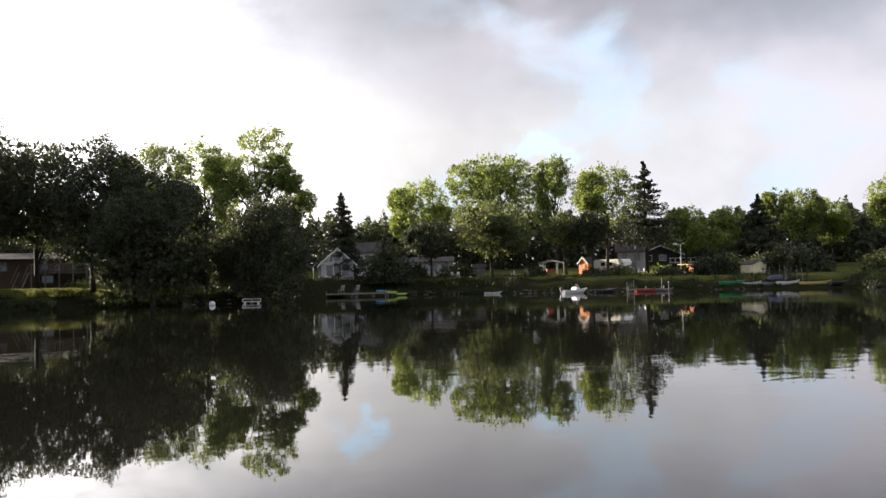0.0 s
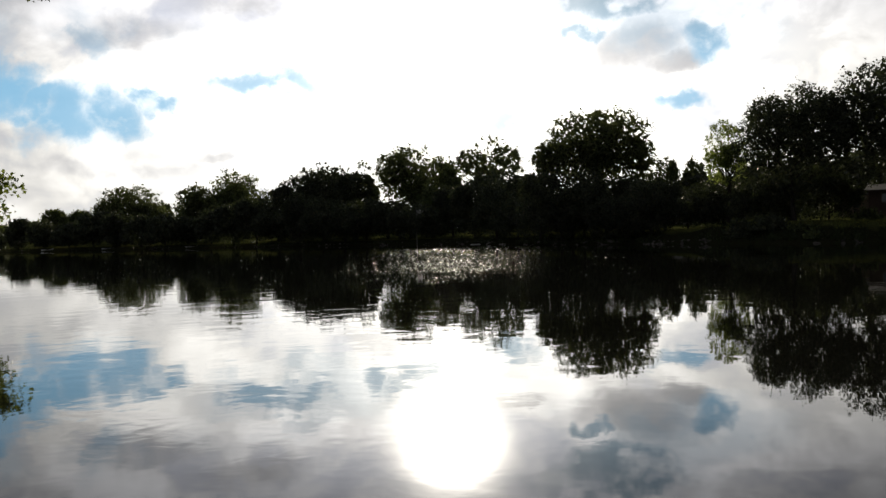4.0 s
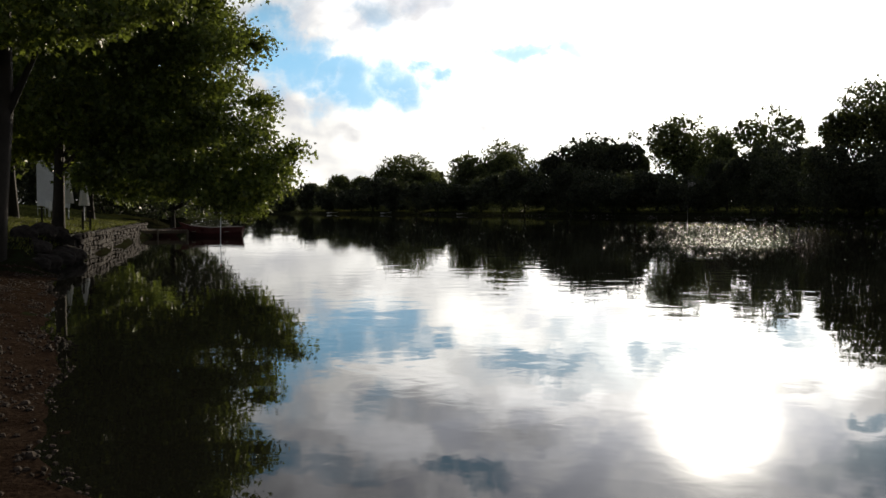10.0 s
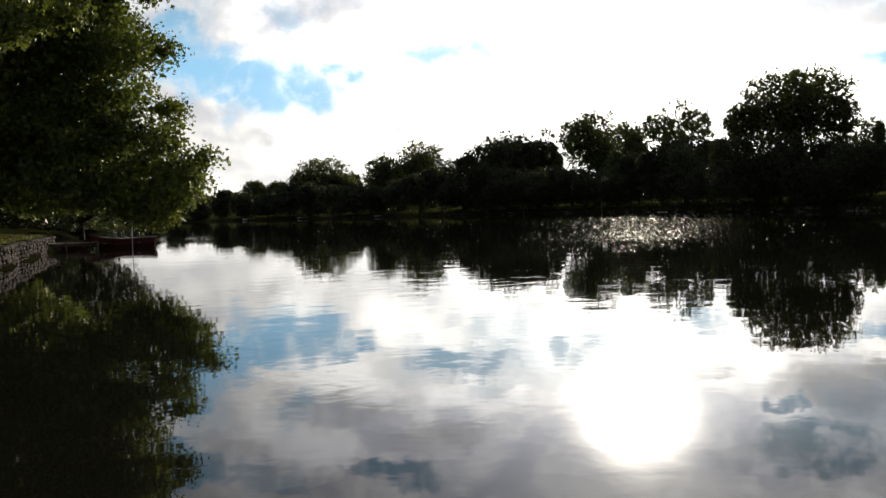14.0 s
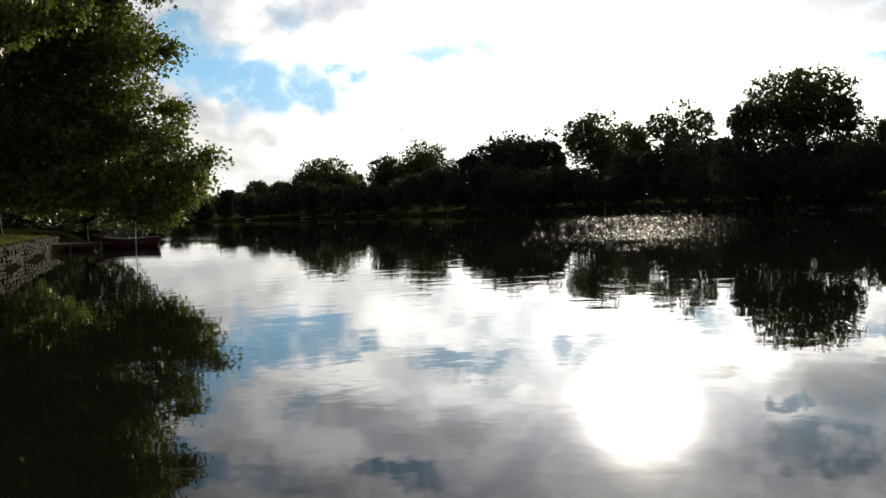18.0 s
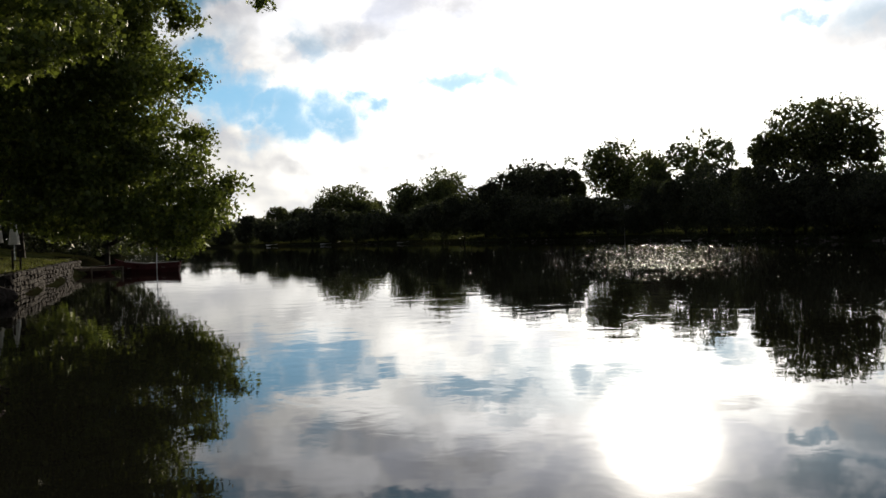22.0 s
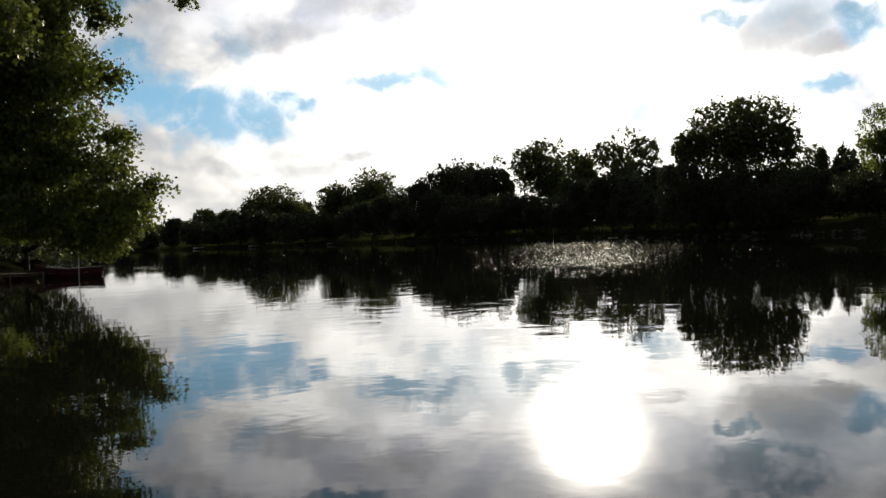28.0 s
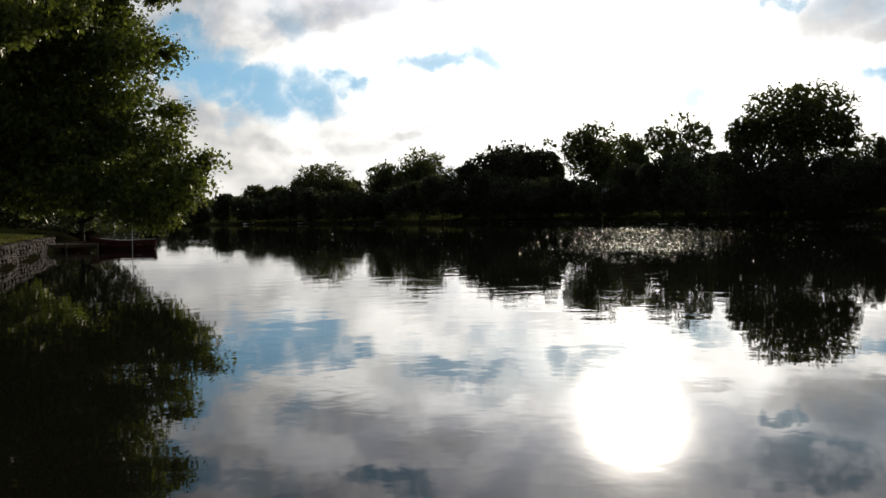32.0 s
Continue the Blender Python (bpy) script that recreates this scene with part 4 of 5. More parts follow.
    box_part("step", (-2.5, 2.5, -1.1, -0.08, -0.25, 0.12), GREY_WOOD, h)
    return h


def deck_house():
    h = site("deck_house", 24.3, 127, "brown brick house with a raised wooden deck and outside stairs", "house", turn=-2)
    w, d, wall = 14.5, 8.0, 3.6
    long_walls(h, w, d, wall, BRICK)
    long_roof(h, w, d, wall, 0.75, PALE_ROOF, BRICK)
    window(h, 3.2, 2.15, 1.7, 1.3, -0.03, TIMBER)
    window(h, 5.2, 2.2, 1.0, 1.1, -0.03, TIMBER)
    window(h, -1.2, 2.1, 1.3, 1.2, -0.03, TIMBER)
    window(h, -5.0, 2.1, 1.6, 1.1, -0.03, TIMBER)
    window(h, 4.0, 0.6, 1.4, 1.0, -0.03, TIMBER)
    return h


def deck():
    h = site("deck", 21.9, 124.3, "raised wooden deck on posts with a white railing", "deck", turn=-2)
    w, d, z = 6.4, 2.6, 2.05
    for i in range(13):
        box_part("board", (-w / 2, w / 2, i * 0.2, i * 0.2 + 0.185, z, z + 0.05), TIMBER, h, bevel=0)
    box_part("beam", (-w / 2, w / 2, 0.02, 0.10, z - 0.22, z - 0.004), TIMBER, h, bevel=0)
    for i in range(5):
        x = -w / 2 + 0.08 + i * (w - 0.16) / 4
        box_part("post", (x - 0.07, x + 0.07, -0.04, 0.018, -0.3, z + 1.0), GREY_WOOD, h, bevel=0)
    for zz in (0.18, 0.92):
        box_part("rail", (-w / 2, w / 2, 0.02, 0.07, z + zz, z + zz + 0.08), GREY_WOOD, h, bevel=0)
    for i in range(32):
        x = -w / 2 + 0.2 + i * (w - 0.4) / 31
        box_part("baluster", (x - 0.02, x + 0.02, 0.025, 0.065, z + 0.262, z + 0.916), GREY_WOOD, h, bevel=0)
    for x in (-w / 2 - 0.15, -w / 2 - 1.25):
        v, f = tube([(x - 0.9, -0.5, -0.2), (x, 0.3, z + 0.02)], [0.09, 0.09], 4)
        link_mesh("stringer", v, f, GREY_WOOD, h)
        v, f = tube([(x - 0.9, -0.5, 0.75), (x, 0.3, z + 0.95)], [0.05, 0.05], 4)
        link_mesh("handrail", v, f, GREY_WOOD, h)
    for i in range(9):
        s = (i + 0.5) / 9
        box_part("tread", (-w / 2 - 2.1 + 0.9 * s, -w / 2 - 0.98 + 0.9 * s, -0.5 + 0.8 * s, -0.28 + 0.8 * s, -0.1 + s * 2.1, -0.05 + s * 2.1), TIMBER, h, bevel=0)
    return h


def low_shed(az, dist, w, h_m, wall_mat, roof_mat, label, name="shed", gable=False, doors=True, turn=0.0):
    h = site(name, az, dist, label, "shed" if name == "shed" else "house", turn=turn)
    if gable:
        gable_walls(h, w, w * 1.1, h_m * 0.68, h_m, wall_mat)
        roof_slopes(h, w, w * 1.1, h_m * 0.68, h_m, roof_mat, 0.2, trim=WHITE)
    else:
        long_walls(h, w, w * 0.7, h_m * 0.8, wall_mat)
        long_roof(h, w, w * 0.7, h_m * 0.8, h_m * 0.25, roof_mat, wall_mat, 0.2)
    if doors:
        for s in (-1, 1):
            door = box_part("door", (s * w * 0.125 - w * 0.12, s * w * 0.125 + w * 0.12, -0.06, -0.004, 0.05, h_m * 0.6), wall_mat, h)
            box_part("handle", (s * 0.06 - 0.02, s * 0.06 + 0.02, -0.09, -0.064, h_m * 0.28, h_m * 0.34), DARK_METAL, door, bevel=0)
    return h


def bungalow(az, dist, w, wall_h, rise_by, wall_mat, roof_mat, label, openings, turn=0.0):
    h = site("house", az, dist, label, "house", turn=turn)
    long_walls(h, w, w * 0.6, wall_h, wall_mat)
    long_roof(h, w, w * 0.6, wall_h, rise_by, roof_mat, wall_mat)
    for x, z, ww, hh in openings:
        window(h, x, z, ww, hh, -0.03, TIMBER if wall_mat in (BRICK, SIDING, TIMBER) else WHITE)
    return h


boathouse()
deck_house()
deck()
bungalow(1.0, 172, 9.5, 2.7, 0.8, SIDING, SHINGLE, "grey bungalow half hidden behind trees and hedge", ((-3.4, 0.9, 1.5, 1.3), (-0.6, 0.0, 1.0, 2.1), (1.4, 0.9, 1.2, 1.3), (3.4, 0.9, 1.2, 1.3)))
bungalow(4.9, 176, 7.0, 4.6, 1.6, SIDING, SHINGLE, "grey house with a dark roof behind a large shrub", ((-1.5, 2.6, 1.3, 1.2), (1.5, 2.6, 1.3, 1.2)))
bungalow(-11.3, 164, 5.0, 3.6, 1.2, SIDING, SHINGLE, "pale grey two-storey house among tall trees", ((-1.4, 1.9, 0.9, 1.1), (0.7, 1.9, 0.9, 1.1), (0.0, 0.2, 1.0, 1.5)))
bungalow(36.6, 150, 9.0, 2.8, 1.2, GREY_WOOD, SHINGLE, "low grey house in the shade of the far bank", ((-2.5, 0.9, 1.6, 1.2), (1.8, 0.9, 1.6, 1.2)))
bungalow(28.3, 131, 3.4, 3.0, 0.5, TIMBER, PALE_ROOF, "brown wooden annexe beside the brick house", ((0.3, 1.2, 0.9, 1.0),))
low_shed(32.4, 128, 2.4, 2.2, WHITE, PALE_ROOF, "small white garden shed under the trees")


def garden_canopy(az, dist):
    h = site("garden_canopy", az, dist, "open white garden canopy with red chairs under it", "canopy", turn=-25)
    for x in (-1.6, 1.6):
        for y in (0.0, 2.2):
            bar("post", (x, y, -0.1), (x, y, 1.95), 0.045, WHITE, h, 6)
    part("canopy_roof", prism(bmesh.new(), [(-1.8, 1.95), (0.0, 2.35), (1.8, 1.95), (1.8, 2.02), (0.0, 2.43), (-1.8, 2.02)], -0.2, 2.4), CANVAS, h)
    box_part("side_panel", (-1.56, -0.7, -0.03, 0.02, 0.05, 1.9), WHITE, h)
    box_part("side_panel", (1.25, 1.55, -0.03, 0.02, 0.3, 1.9), CREAM, h)
    return h


def red_chair(az, dist, turn):
    c = site("garden_chair", az, dist, "red folding garden chair under the canopy", "chair", turn=turn, group="red chairs under the canopy")
    box_part("seat", (-0.26, 0.26, -0.24, 0.24, 0.40, 0.45), RED_PAINT, c)
    box_part("backrest", (-0.26, 0.26, 0.22, 0.27, 0.47, 1.0), RED_PAINT, c)
    for x in (-0.23, 0.23):
        for y in (-0.2, 0.2):
            bar("leg", (x, y, 0), (x, -y * 0.6, 0.4), 0.02, DARK_METAL, c)


garden_canopy(-6.35, 152)
for n, (a, d) in enumerate(((-6.15, 152.6), (-6.35, 153.0), (-6.55, 152.4), (-6.45, 151.2))):
    red_chair(a, d, 40 * n - 60)
low_shed(-8.4, 153, 2.0, 2.7, ORANGE, SHINGLE, "small orange gabled shed beside the lawn", gable=True, turn=-45)
low_shed(-17.7, 139, 3.0, 1.8, CREAM, PALE_ROOF, "low cream shed catching the sun by the shore", turn=-55)
low_shed(-2.2, 157, 1.9, 2.0, GREY_WOOD, SHINGLE, "small weathered grey wooden shed")


DARK_WALL = material("dark_brown_boards", (0.035, 0.030, 0.027), 0.8, grain=7.0, vary=0.3, bump=0.2)


def gable_villa():
    h = site("villa", -12.9, 182, "dark house with white gable boards and a white balcony rail", "house")
    gable_walls(h, 7.6, 9.0, 2.7, 4.2, DARK_WALL)
    roof_slopes(h, 7.6, 9.0, 2.7, 4.2, SHINGLE, 0.5, trim=WHITE)
    box_part("corner_board", (-3.9, -3.6, -0.05, -0.004, 0.3, 2.7), WHITE, h, bevel=0)
    for x in (-2.2, 0.4):
        window(h, x, 1.4, 1.3, 1.1, -0.03)
    floor_ob = box_part("balcony_floor", (1.6, 6.4, -2.2, -0.02, 0.7, 0.85), TIMBER, h)
    for i in range(6):
        x = 1.7 + i * 0.92
        box_part("balcony_post", (x - 0.07, x + 0.07, -2.18, -2.08, 0.852, 1.85), WHITE, floor_ob, bevel=0)
    for z in (0.95, 1.72):
        box_part("balcony_rail", (1.6, 6.4, -2.20, -2.184, z, z + 0.14), WHITE, floor_ob, bevel=0)
    for x in (1.9, 6.1):
        box_part("balcony_leg", (x - 0.09, x + 0.09, -2.1, -1.95, -0.6, 0.698), TIMBER, floor_ob, bevel=0)
    return h


gable_villa()


def camper(az, dist):
    h = site("camper_trailer", az, dist, "white travel trailer parked on the lawn", "trailer", turn=-40)
    outline = [(-2.9, 0.45), (2.7, 0.45), (2.95, 0.7), (2.95, 1.9), (2.6, 2.35), (-2.7, 2.35), (-2.95, 2.0), (-2.95, 0.6)]
    part("body", prism(bmesh.new(), outline, 0, 2.1), WHITE, h)
    for x in (-1.0, 0.4):
        window(h, x, 1.35, 0.8, 0.55, -0.03, DARK_METAL)
    box_part("door", (1.0, 1.55, -0.03, -0.004, 0.55, 2.1), CREAM, h)
    for y in (0.12, 1.75):
        v, f = tube([(0, y - 0.1, 0.32), (0, y + 0.1, 0.32)], [0.32, 0.32], 16)
        wheel = link_mesh("wheel", v, f, DARK_METAL, h)
        v, f = tube([(0, y - 0.12, 0.32), (0, y + 0.12, 0.32)], [0.16, 0.16], 12)
        link_mesh("rim", v, f, ALUMINIUM, wheel)
    v, f = tube([(2.9, 1.0, 0.42), (3.7, 1.0, 0.42)], [0.05, 0.05], 5)
    link_mesh("drawbar", v, f, DARK_METAL, h)
    box_part("jack", (3.6, 3.7, 0.95, 1.05, -0.05, 0.42), DARK_METAL, h, bevel=0)
    return h


camper(-9.85, 151)


def lamp_post(az, dist, h_m):
    h = site("lamp_post", az, dist, "tall grey lamp post with a white head", "lamp")
    bar("pole", (0, 0, -0.2), (0, 0, h_m), 0.08, WHITE, h, 8, 0.7)
    bar("arm", (0, 0, h_m - 0.05), (-0.6, 0, h_m + 0.05), 0.035, ALUMINIUM, h)
    box_part("head", (-1.15, -0.5, -0.14, 0.14, h_m - 0.02, h_m + 0.2), WHITE, h, bevel=0.05)
    bar("arm", (0, 0, h_m - 0.05), (0.6, 0, h_m + 0.25), 0.035, WHITE, h)
    return h


lamp_post(-14.05, 152, 4.6)


def kiosk(az, dist):
    h = site("kiosk", az, dist, "bright orange wooden playhouse with an open front", "playhouse", turn=-45)
    for x in (-0.85, 0.75):
        for y in (0, 1.4):
            box_part("post", (x, x + 0.1, y, y + 0.1, -0.1, 1.5), ORANGE, h, bevel=0)
    box_part("back_panel", (-0.75, 0.75, 1.42, 1.48, 0.0, 1.5), ORANGE, h)
    box_part("side_panel", (-0.83, -0.78, 0.1, 1.4, 0.0, 0.8), ORANGE, h)
    box_part("front_panel", (-0.2, 0.75, 0.02, 0.06, 0.0, 0.75), ORANGE, h)
    box_part("roof", (-1.1, 1.1, -0.25, 1.75, 1.505, 1.62), YELLOW_PLASTIC, h, "yellow flat roof")
    return h


kiosk(-14.2, 144)


# ---------------------------------------------------------------- boats, piers and shore things
def hull(bm, length, beam, depth, flat=0.6, rocker=0.15, sections=9, bow=1.0, t=0.04, stern=0.75):
    """An open hull lying along x, keel at z = 0."""
    rings = []
    for i in range(sections):
        s = i / (sections - 1)
        grow = math.sin(math.pi * min(max(s, 0.0), 1.0)) ** 0.6 if stern < 0.2 else (1 - max(0, (s - 0.55) / 0.45) ** 2.2 * bow) * (stern + (1 - stern) * min(s / 0.4, 1))
        half = max(beam / 2 * grow, 0.02)
        x = (s - 0.5) * length
        keel = rocker * (2 * s - 1) ** 2 * depth
        top = depth * (1 + (0.55 * (2 * s - 1) ** 2 if s > 0.5 else 0.12 * (2 * s - 1) ** 2))
        rake = length * (0.16 * max(0.0, (s - 0.55) / 0.45) ** 2 - 0.03 * max(0.0, (0.2 - s) / 0.2))
        mid, low = x - rake * 0.45, x - rake
        rings.append([(x, -half, top), (mid, -half * 0.92, (keel + top) / 2), (low, -half * flat, keel), (low, half * flat, keel), (mid, half * 0.92, (keel + top) / 2), (x, half, top),
                      (x, max(half - t, 0.01), top), (mid, max(half * 0.9 - t, 0.008), (keel + top) / 2), (low, half * flat * 0.9, keel + t), (low, -half * flat * 0.9, keel + t),
                      (mid, -max(half * 0.9 - t, 0.008), (keel + top) / 2), (x, -max(half - t, 0.01), top)])
    vs = [[bm.verts.new(p) for p in r] for r in rings]
    n = len(vs[0])
    for a, b in zip(vs, vs[1:]):
        for j in range(n):
            bm.faces.new((a[j], a[(j + 1) % n], b[(j + 1) % n], b[j]))
    bm.faces.new(vs[0][::-1])
    bm.faces.new(vs[-1])
    return bm


def boat(name, az, dist, length, beam, depth, mat, label, turn=0.0, z=-0.08, stern=0.75, seats=2, motor=False, cabin=False, inside=None):
    b = site(name, az, dist, label, "boat", turn=turn, z=z)
    part("hull", hull(bmesh.new(), length, beam, depth, stern=stern), mat, b)
    for i in range(seats):
        x = (-0.25 + 0.5 * i / max(seats - 1, 1)) * length
        w = beam * 0.44
        box_part("seat", (x - 0.12, x + 0.12, -w, w, depth * 0.62, depth * 0.62 + 0.035), inside or GREY_WOOD, b)
    for s in (-1, 1):
        v, f = tube([(-length * 0.48, s * beam * stern * 0.5, depth * 1.11), (0, s * beam * 0.5, depth * 1.01), (length * 0.32, s * beam * 0.36, depth * 1.23)], [0.025] * 3, 5)
        link_mesh("gunwale", v, f, inside or GREY_WOOD, b)
    if motor:
        m = box_part("outboard_motor", (-length / 2 - 0.35, -length / 2 - 0.02, -0.16, 0.16, depth * 0.9, depth * 1.75), DARK_METAL, b, "black outboard motor", bevel=0.05)
        bar("shaft", (-length / 2 - 0.18, 0, depth * 0.9), (-length / 2 - 0.18, 0, -0.2), 0.05, DARK_METAL, m)
    if cabin:
        c = part("console", prism(bmesh.new(), [(-0.3, depth * 0.6), (0.55, depth * 0.6), (0.35, depth * 1.75), (-0.1, depth * 1.75)], -beam * 0.3, beam * 0.3), WHITE, b)
        part("windscreen", prism(bmesh.new(), [(0.36, depth * 1.76), (0.40, depth * 1.76), (0.12, depth * 2.5), (0.08, depth * 2.5)], -beam * 0.3, beam * 0.3), GLASS, c)
    return b


def kayak(az, dist, length, mat, label, z, turn=0.0, tip=0.0):
    b = site("kayak", az, dist, label, "kayak", turn=turn, z=z, group="kayaks on the pier")
    verts, faces = [], []
    for i in range(11):
        s = i / 10
        g = math.sin(math.pi * s) ** 0.65
        for j in range(10):
            a = 2 * math.pi * j / 10
            verts.append(((s - 0.5) * length, 0.34 * g * math.cos(a), 0.17 + 0.17 * max(g, 0.15) * math.sin(a) + 0.12 * (2 * s - 1) ** 4))
    for i in range(10):
        for j in range(10):
            faces.append((i * 10 + j, i * 10 + (j + 1) % 10, (i + 1) * 10 + (j + 1) % 10, (i + 1) * 10 + j))
    faces += [tuple(range(9, -1, -1)), tuple(range(100, 110))]
    link_mesh("hull", verts, faces, mat, b, smooth=True)
    rim = [(0.5 * math.cos(2 * math.pi * i / 12), 0.2 * math.sin(2 * math.pi * i / 12), 0.335) for i in range(12)]
    link_mesh("cockpit", [(x, y, z2 + d) for d in (0, 0.03) for x, y, z2 in rim], [tuple(range(12, 24))] + [(i, (i + 1) % 12, (i + 1) % 12 + 12, i + 12) for i in range(12)], DARK_METAL, b)
    b.rotation_euler[0] = radians(tip)
    return b


def pier(az, dist, w, d, z, mat, label, boards=14, turn=0.0, name="pier", over=0.35):
    p = site(name, az, dist, label, "pier", turn=turn, z=0.0)
    step = w / boards
    for i in range(boards):
        box_part("plank", (-w / 2 + i * step, -w / 2 + (i + 0.93) * step, 0, d, z - 0.05, z), mat, p, bevel=0)
    for y in (0.15, d - 0.15):
        box_part("beam", (-w / 2, w / 2, y - 0.06, y + 0.06, z - 0.2, z - 0.054), mat, p, bevel=0)
    for x in (-w / 2 + 0.1, 0.0, w / 2 - 0.1):
        for y in (-0.06, d + 0.06):
            bar("pile", (x, y, -0.95), (x, y, z + over), 0.055, mat, p, 7)
    return p


R0 = shore_radius
pier(5.15, R0(5.15) - 5.5, 8.8, 3.0, 0.55, GREY_WOOD, "grey plank pier on low piles with things piled on it", 26, turn=4)
kayak(3.75, R0(3.7) - 4.4, 2.6, BLUE_PLASTIC, "blue plastic kayak lying on the pier", 0.55, 58)
kayak(3.15, R0(3.1) - 3.6, 2.6, LIME_PLASTIC, "lime green plastic kayak leaning on the pier", 0.40, 52, 25)
kayak(2.55, R0(2.5) - 3.0, 2.6, LIME_PLASTIC, "lime green plastic kayak at the water's edge", 0.10, 46, 15)


def lounge_chair(az, dist, z):
    c = site("garden_chair", az, dist, "slatted wooden garden chair on the pier", "chair", turn=-35, z=z)
    for x in (-0.3, 0.3):
        bar("leg", (x, -0.3, 0), (x, -0.25, 0.42), 0.03, GREY_WOOD, c)
        bar("leg", (x, 0.35, 0), (x, 0.25, 0.38), 0.03, GREY_WOOD, c)
        box_part("armrest", (x - 0.05, x + 0.05, -0.35, 0.35, 0.60, 0.63), GREY_WOOD, c)
    box_part("seat", (-0.3, 0.3, -0.3, 0.3, 0.38, 0.42), GREY_WOOD, c)
    for i in range(5):
        x = -0.26 + i * 0.13
        v, f = tube([(x, 0.28, 0.4), (x, 0.55, 1.15)], [0.05, 0.05], 4)
        link_mesh("slat", v, f, GREY_WOOD, c)
    return c


lounge_chair(6.1, R0(6.1) - 3.6, 0.55)
lounge_chair(5.2, R0(5.2) - 3.9, 0.55)


def swim_raft(az, dist):
    p = site("swim_raft", az, dist, "white floating raft with a low rail", "raft", z=0.0)
    box_part("deck_board", (-1.0, 1.0, -0.8, 0.8, 0.16, 0.22), WHITE, p)
    for x in (-0.7, 0.7):
        v, f = tube([(x, -0.8, 0.03), (x, 0.8, 0.03)], [0.13, 0.13], 10)
        link_mesh("float", v, f, WHITE, p)
    for x in (-0.95, 0.95):
        for y in (-0.75, 0.75):
            bar("rail_post", (x, y, 0.2), (x, y, 0.48), 0.03, WHITE, p)
    for y in (-0.75, 0.75):
        bar("rail", (-0.95, y, 0.47), (0.95, y, 0.47), 0.035, WHITE, p)
    for x in (-0.95, 0.95):
        bar("rail", (x, -0.75, 0.47), (x, 0.75, 0.47), 0.035, WHITE, p)
    return p


swim_raft(11.35, R0(11.3) - 8)


def buoy(az, dist, r):
    b = site("buoy", az, dist, "white round mooring buoy floating on the water", "buoy", z=0.0)
    bm = bmesh.new()
    bmesh.ops.create_uvsphere(bm, u_segments=14, v_segments=9, radius=r)
    for v in bm.verts:
        v.co.z = v.co.z * 0.9 + r * 0.45
    part("float", bm, WHITE, b)
    bar("eye", (0, 0, r * 1.3), (0, 0, r * 1.6), 0.03, DARK_METAL, b)


buoy(13.6, R0(13.6) - 8, 0.32)
buoy(11.3, R0(11.3) - 3, 0.26)
boat("motorboat", -7.85, R0(-7.9) - 4.5, 3.8, 1.5, 0.5, WHITE, "white open motorboat with a small console at the shore", turn=38, motor=True, cabin=True)
boat("rowing_boat", -3.0, R0(-3.0) - 3.0, 2.5, 1.1, 0.32, WHITE, "small white rowing boat drawn up at the bank", turn=-8)
boat("rowing_boat", -9.7, R0(-9.7) - 2.5, 3.2, 1.3, 0.42, DARK_METAL, "small dark rowing boat at the bank", turn=25)
boat("rowing_boat", -12.0, R0(-12.0) - 3.5, 2.9, 1.2, 0.36, RED_PAINT, "red rowing boat moored beside a small jetty", turn=22)
boat("sailing_dinghy", -13.0, R0(-13.0) - 3.5, 2.7, 1.2, 0.36, ALUMINIUM, "pale dinghy moored beside a small jetty", turn=-18)
pier(-12.0, R0(-12.0) - 3.0, 4.6, 1.2, 0.34, GREY_WOOD, "small grey jetty with tall mooring posts", 20)
for n, a in enumerate((-10.9, -11.3, -12.9, -13.3)):
    post = site("mooring_post", a, R0(a) - 3.4 - 0.4 * (n % 2), "slim grey mooring post standing in the water", "post", z=0.0, group="mooring posts")
    bar("shaft", (0, 0, -0.9), (0, 0, 1.15 + 0.2 * (n % 3)), 0.05, GREY_WOOD, post, 7)
    bar("cap", (0, 0, 1.15 + 0.2 * (n % 3)), (0, 0, 1.20 + 0.2 * (n % 3)), 0.065, WHITE, post, 7)
boat("rowing_boat", -16.9, R0(-16.9) + 2.4, 3.4, 1.3, 0.5, GREEN_PAINT, "bright green boat lying on the shore", turn=8, z=0.5)
boat("rowing_boat", -18.0, R0(-18.0) + 2.0, 2.6, 1.2, 0.4, WHITE, "white boat pulled up beside the green one", turn=-38, z=0.42)
boat("rowing_boat", -19.0, R0(-19.0) + 1.2, 3.0, 1.2, 0.42, ALUMINIUM, "aluminium fishing boat on the shore", turn=28, z=0.36)
boat("rowing_boat", -19.9, R0(-19.9) + 1.6, 2.8, 1.3, 0.45, WHITE, "white rowing boat on the shore among others", turn=-16, z=0.4)
boat("canoe", -21.3, R0(-21.3) + 1.6, 3.9, 0.85, 0.35, YELLOW_PLASTIC, "pale yellow canoe on the shore", turn=10, z=0.42, stern=0.1)
boat("rowing_boat", -22.6, R0(-22.6) + 1.0, 2.8, 1.2, 0.42, DARK_METAL, "dark boat on the shore at the end of the row", turn=34, z=0.3)


PATIO = []


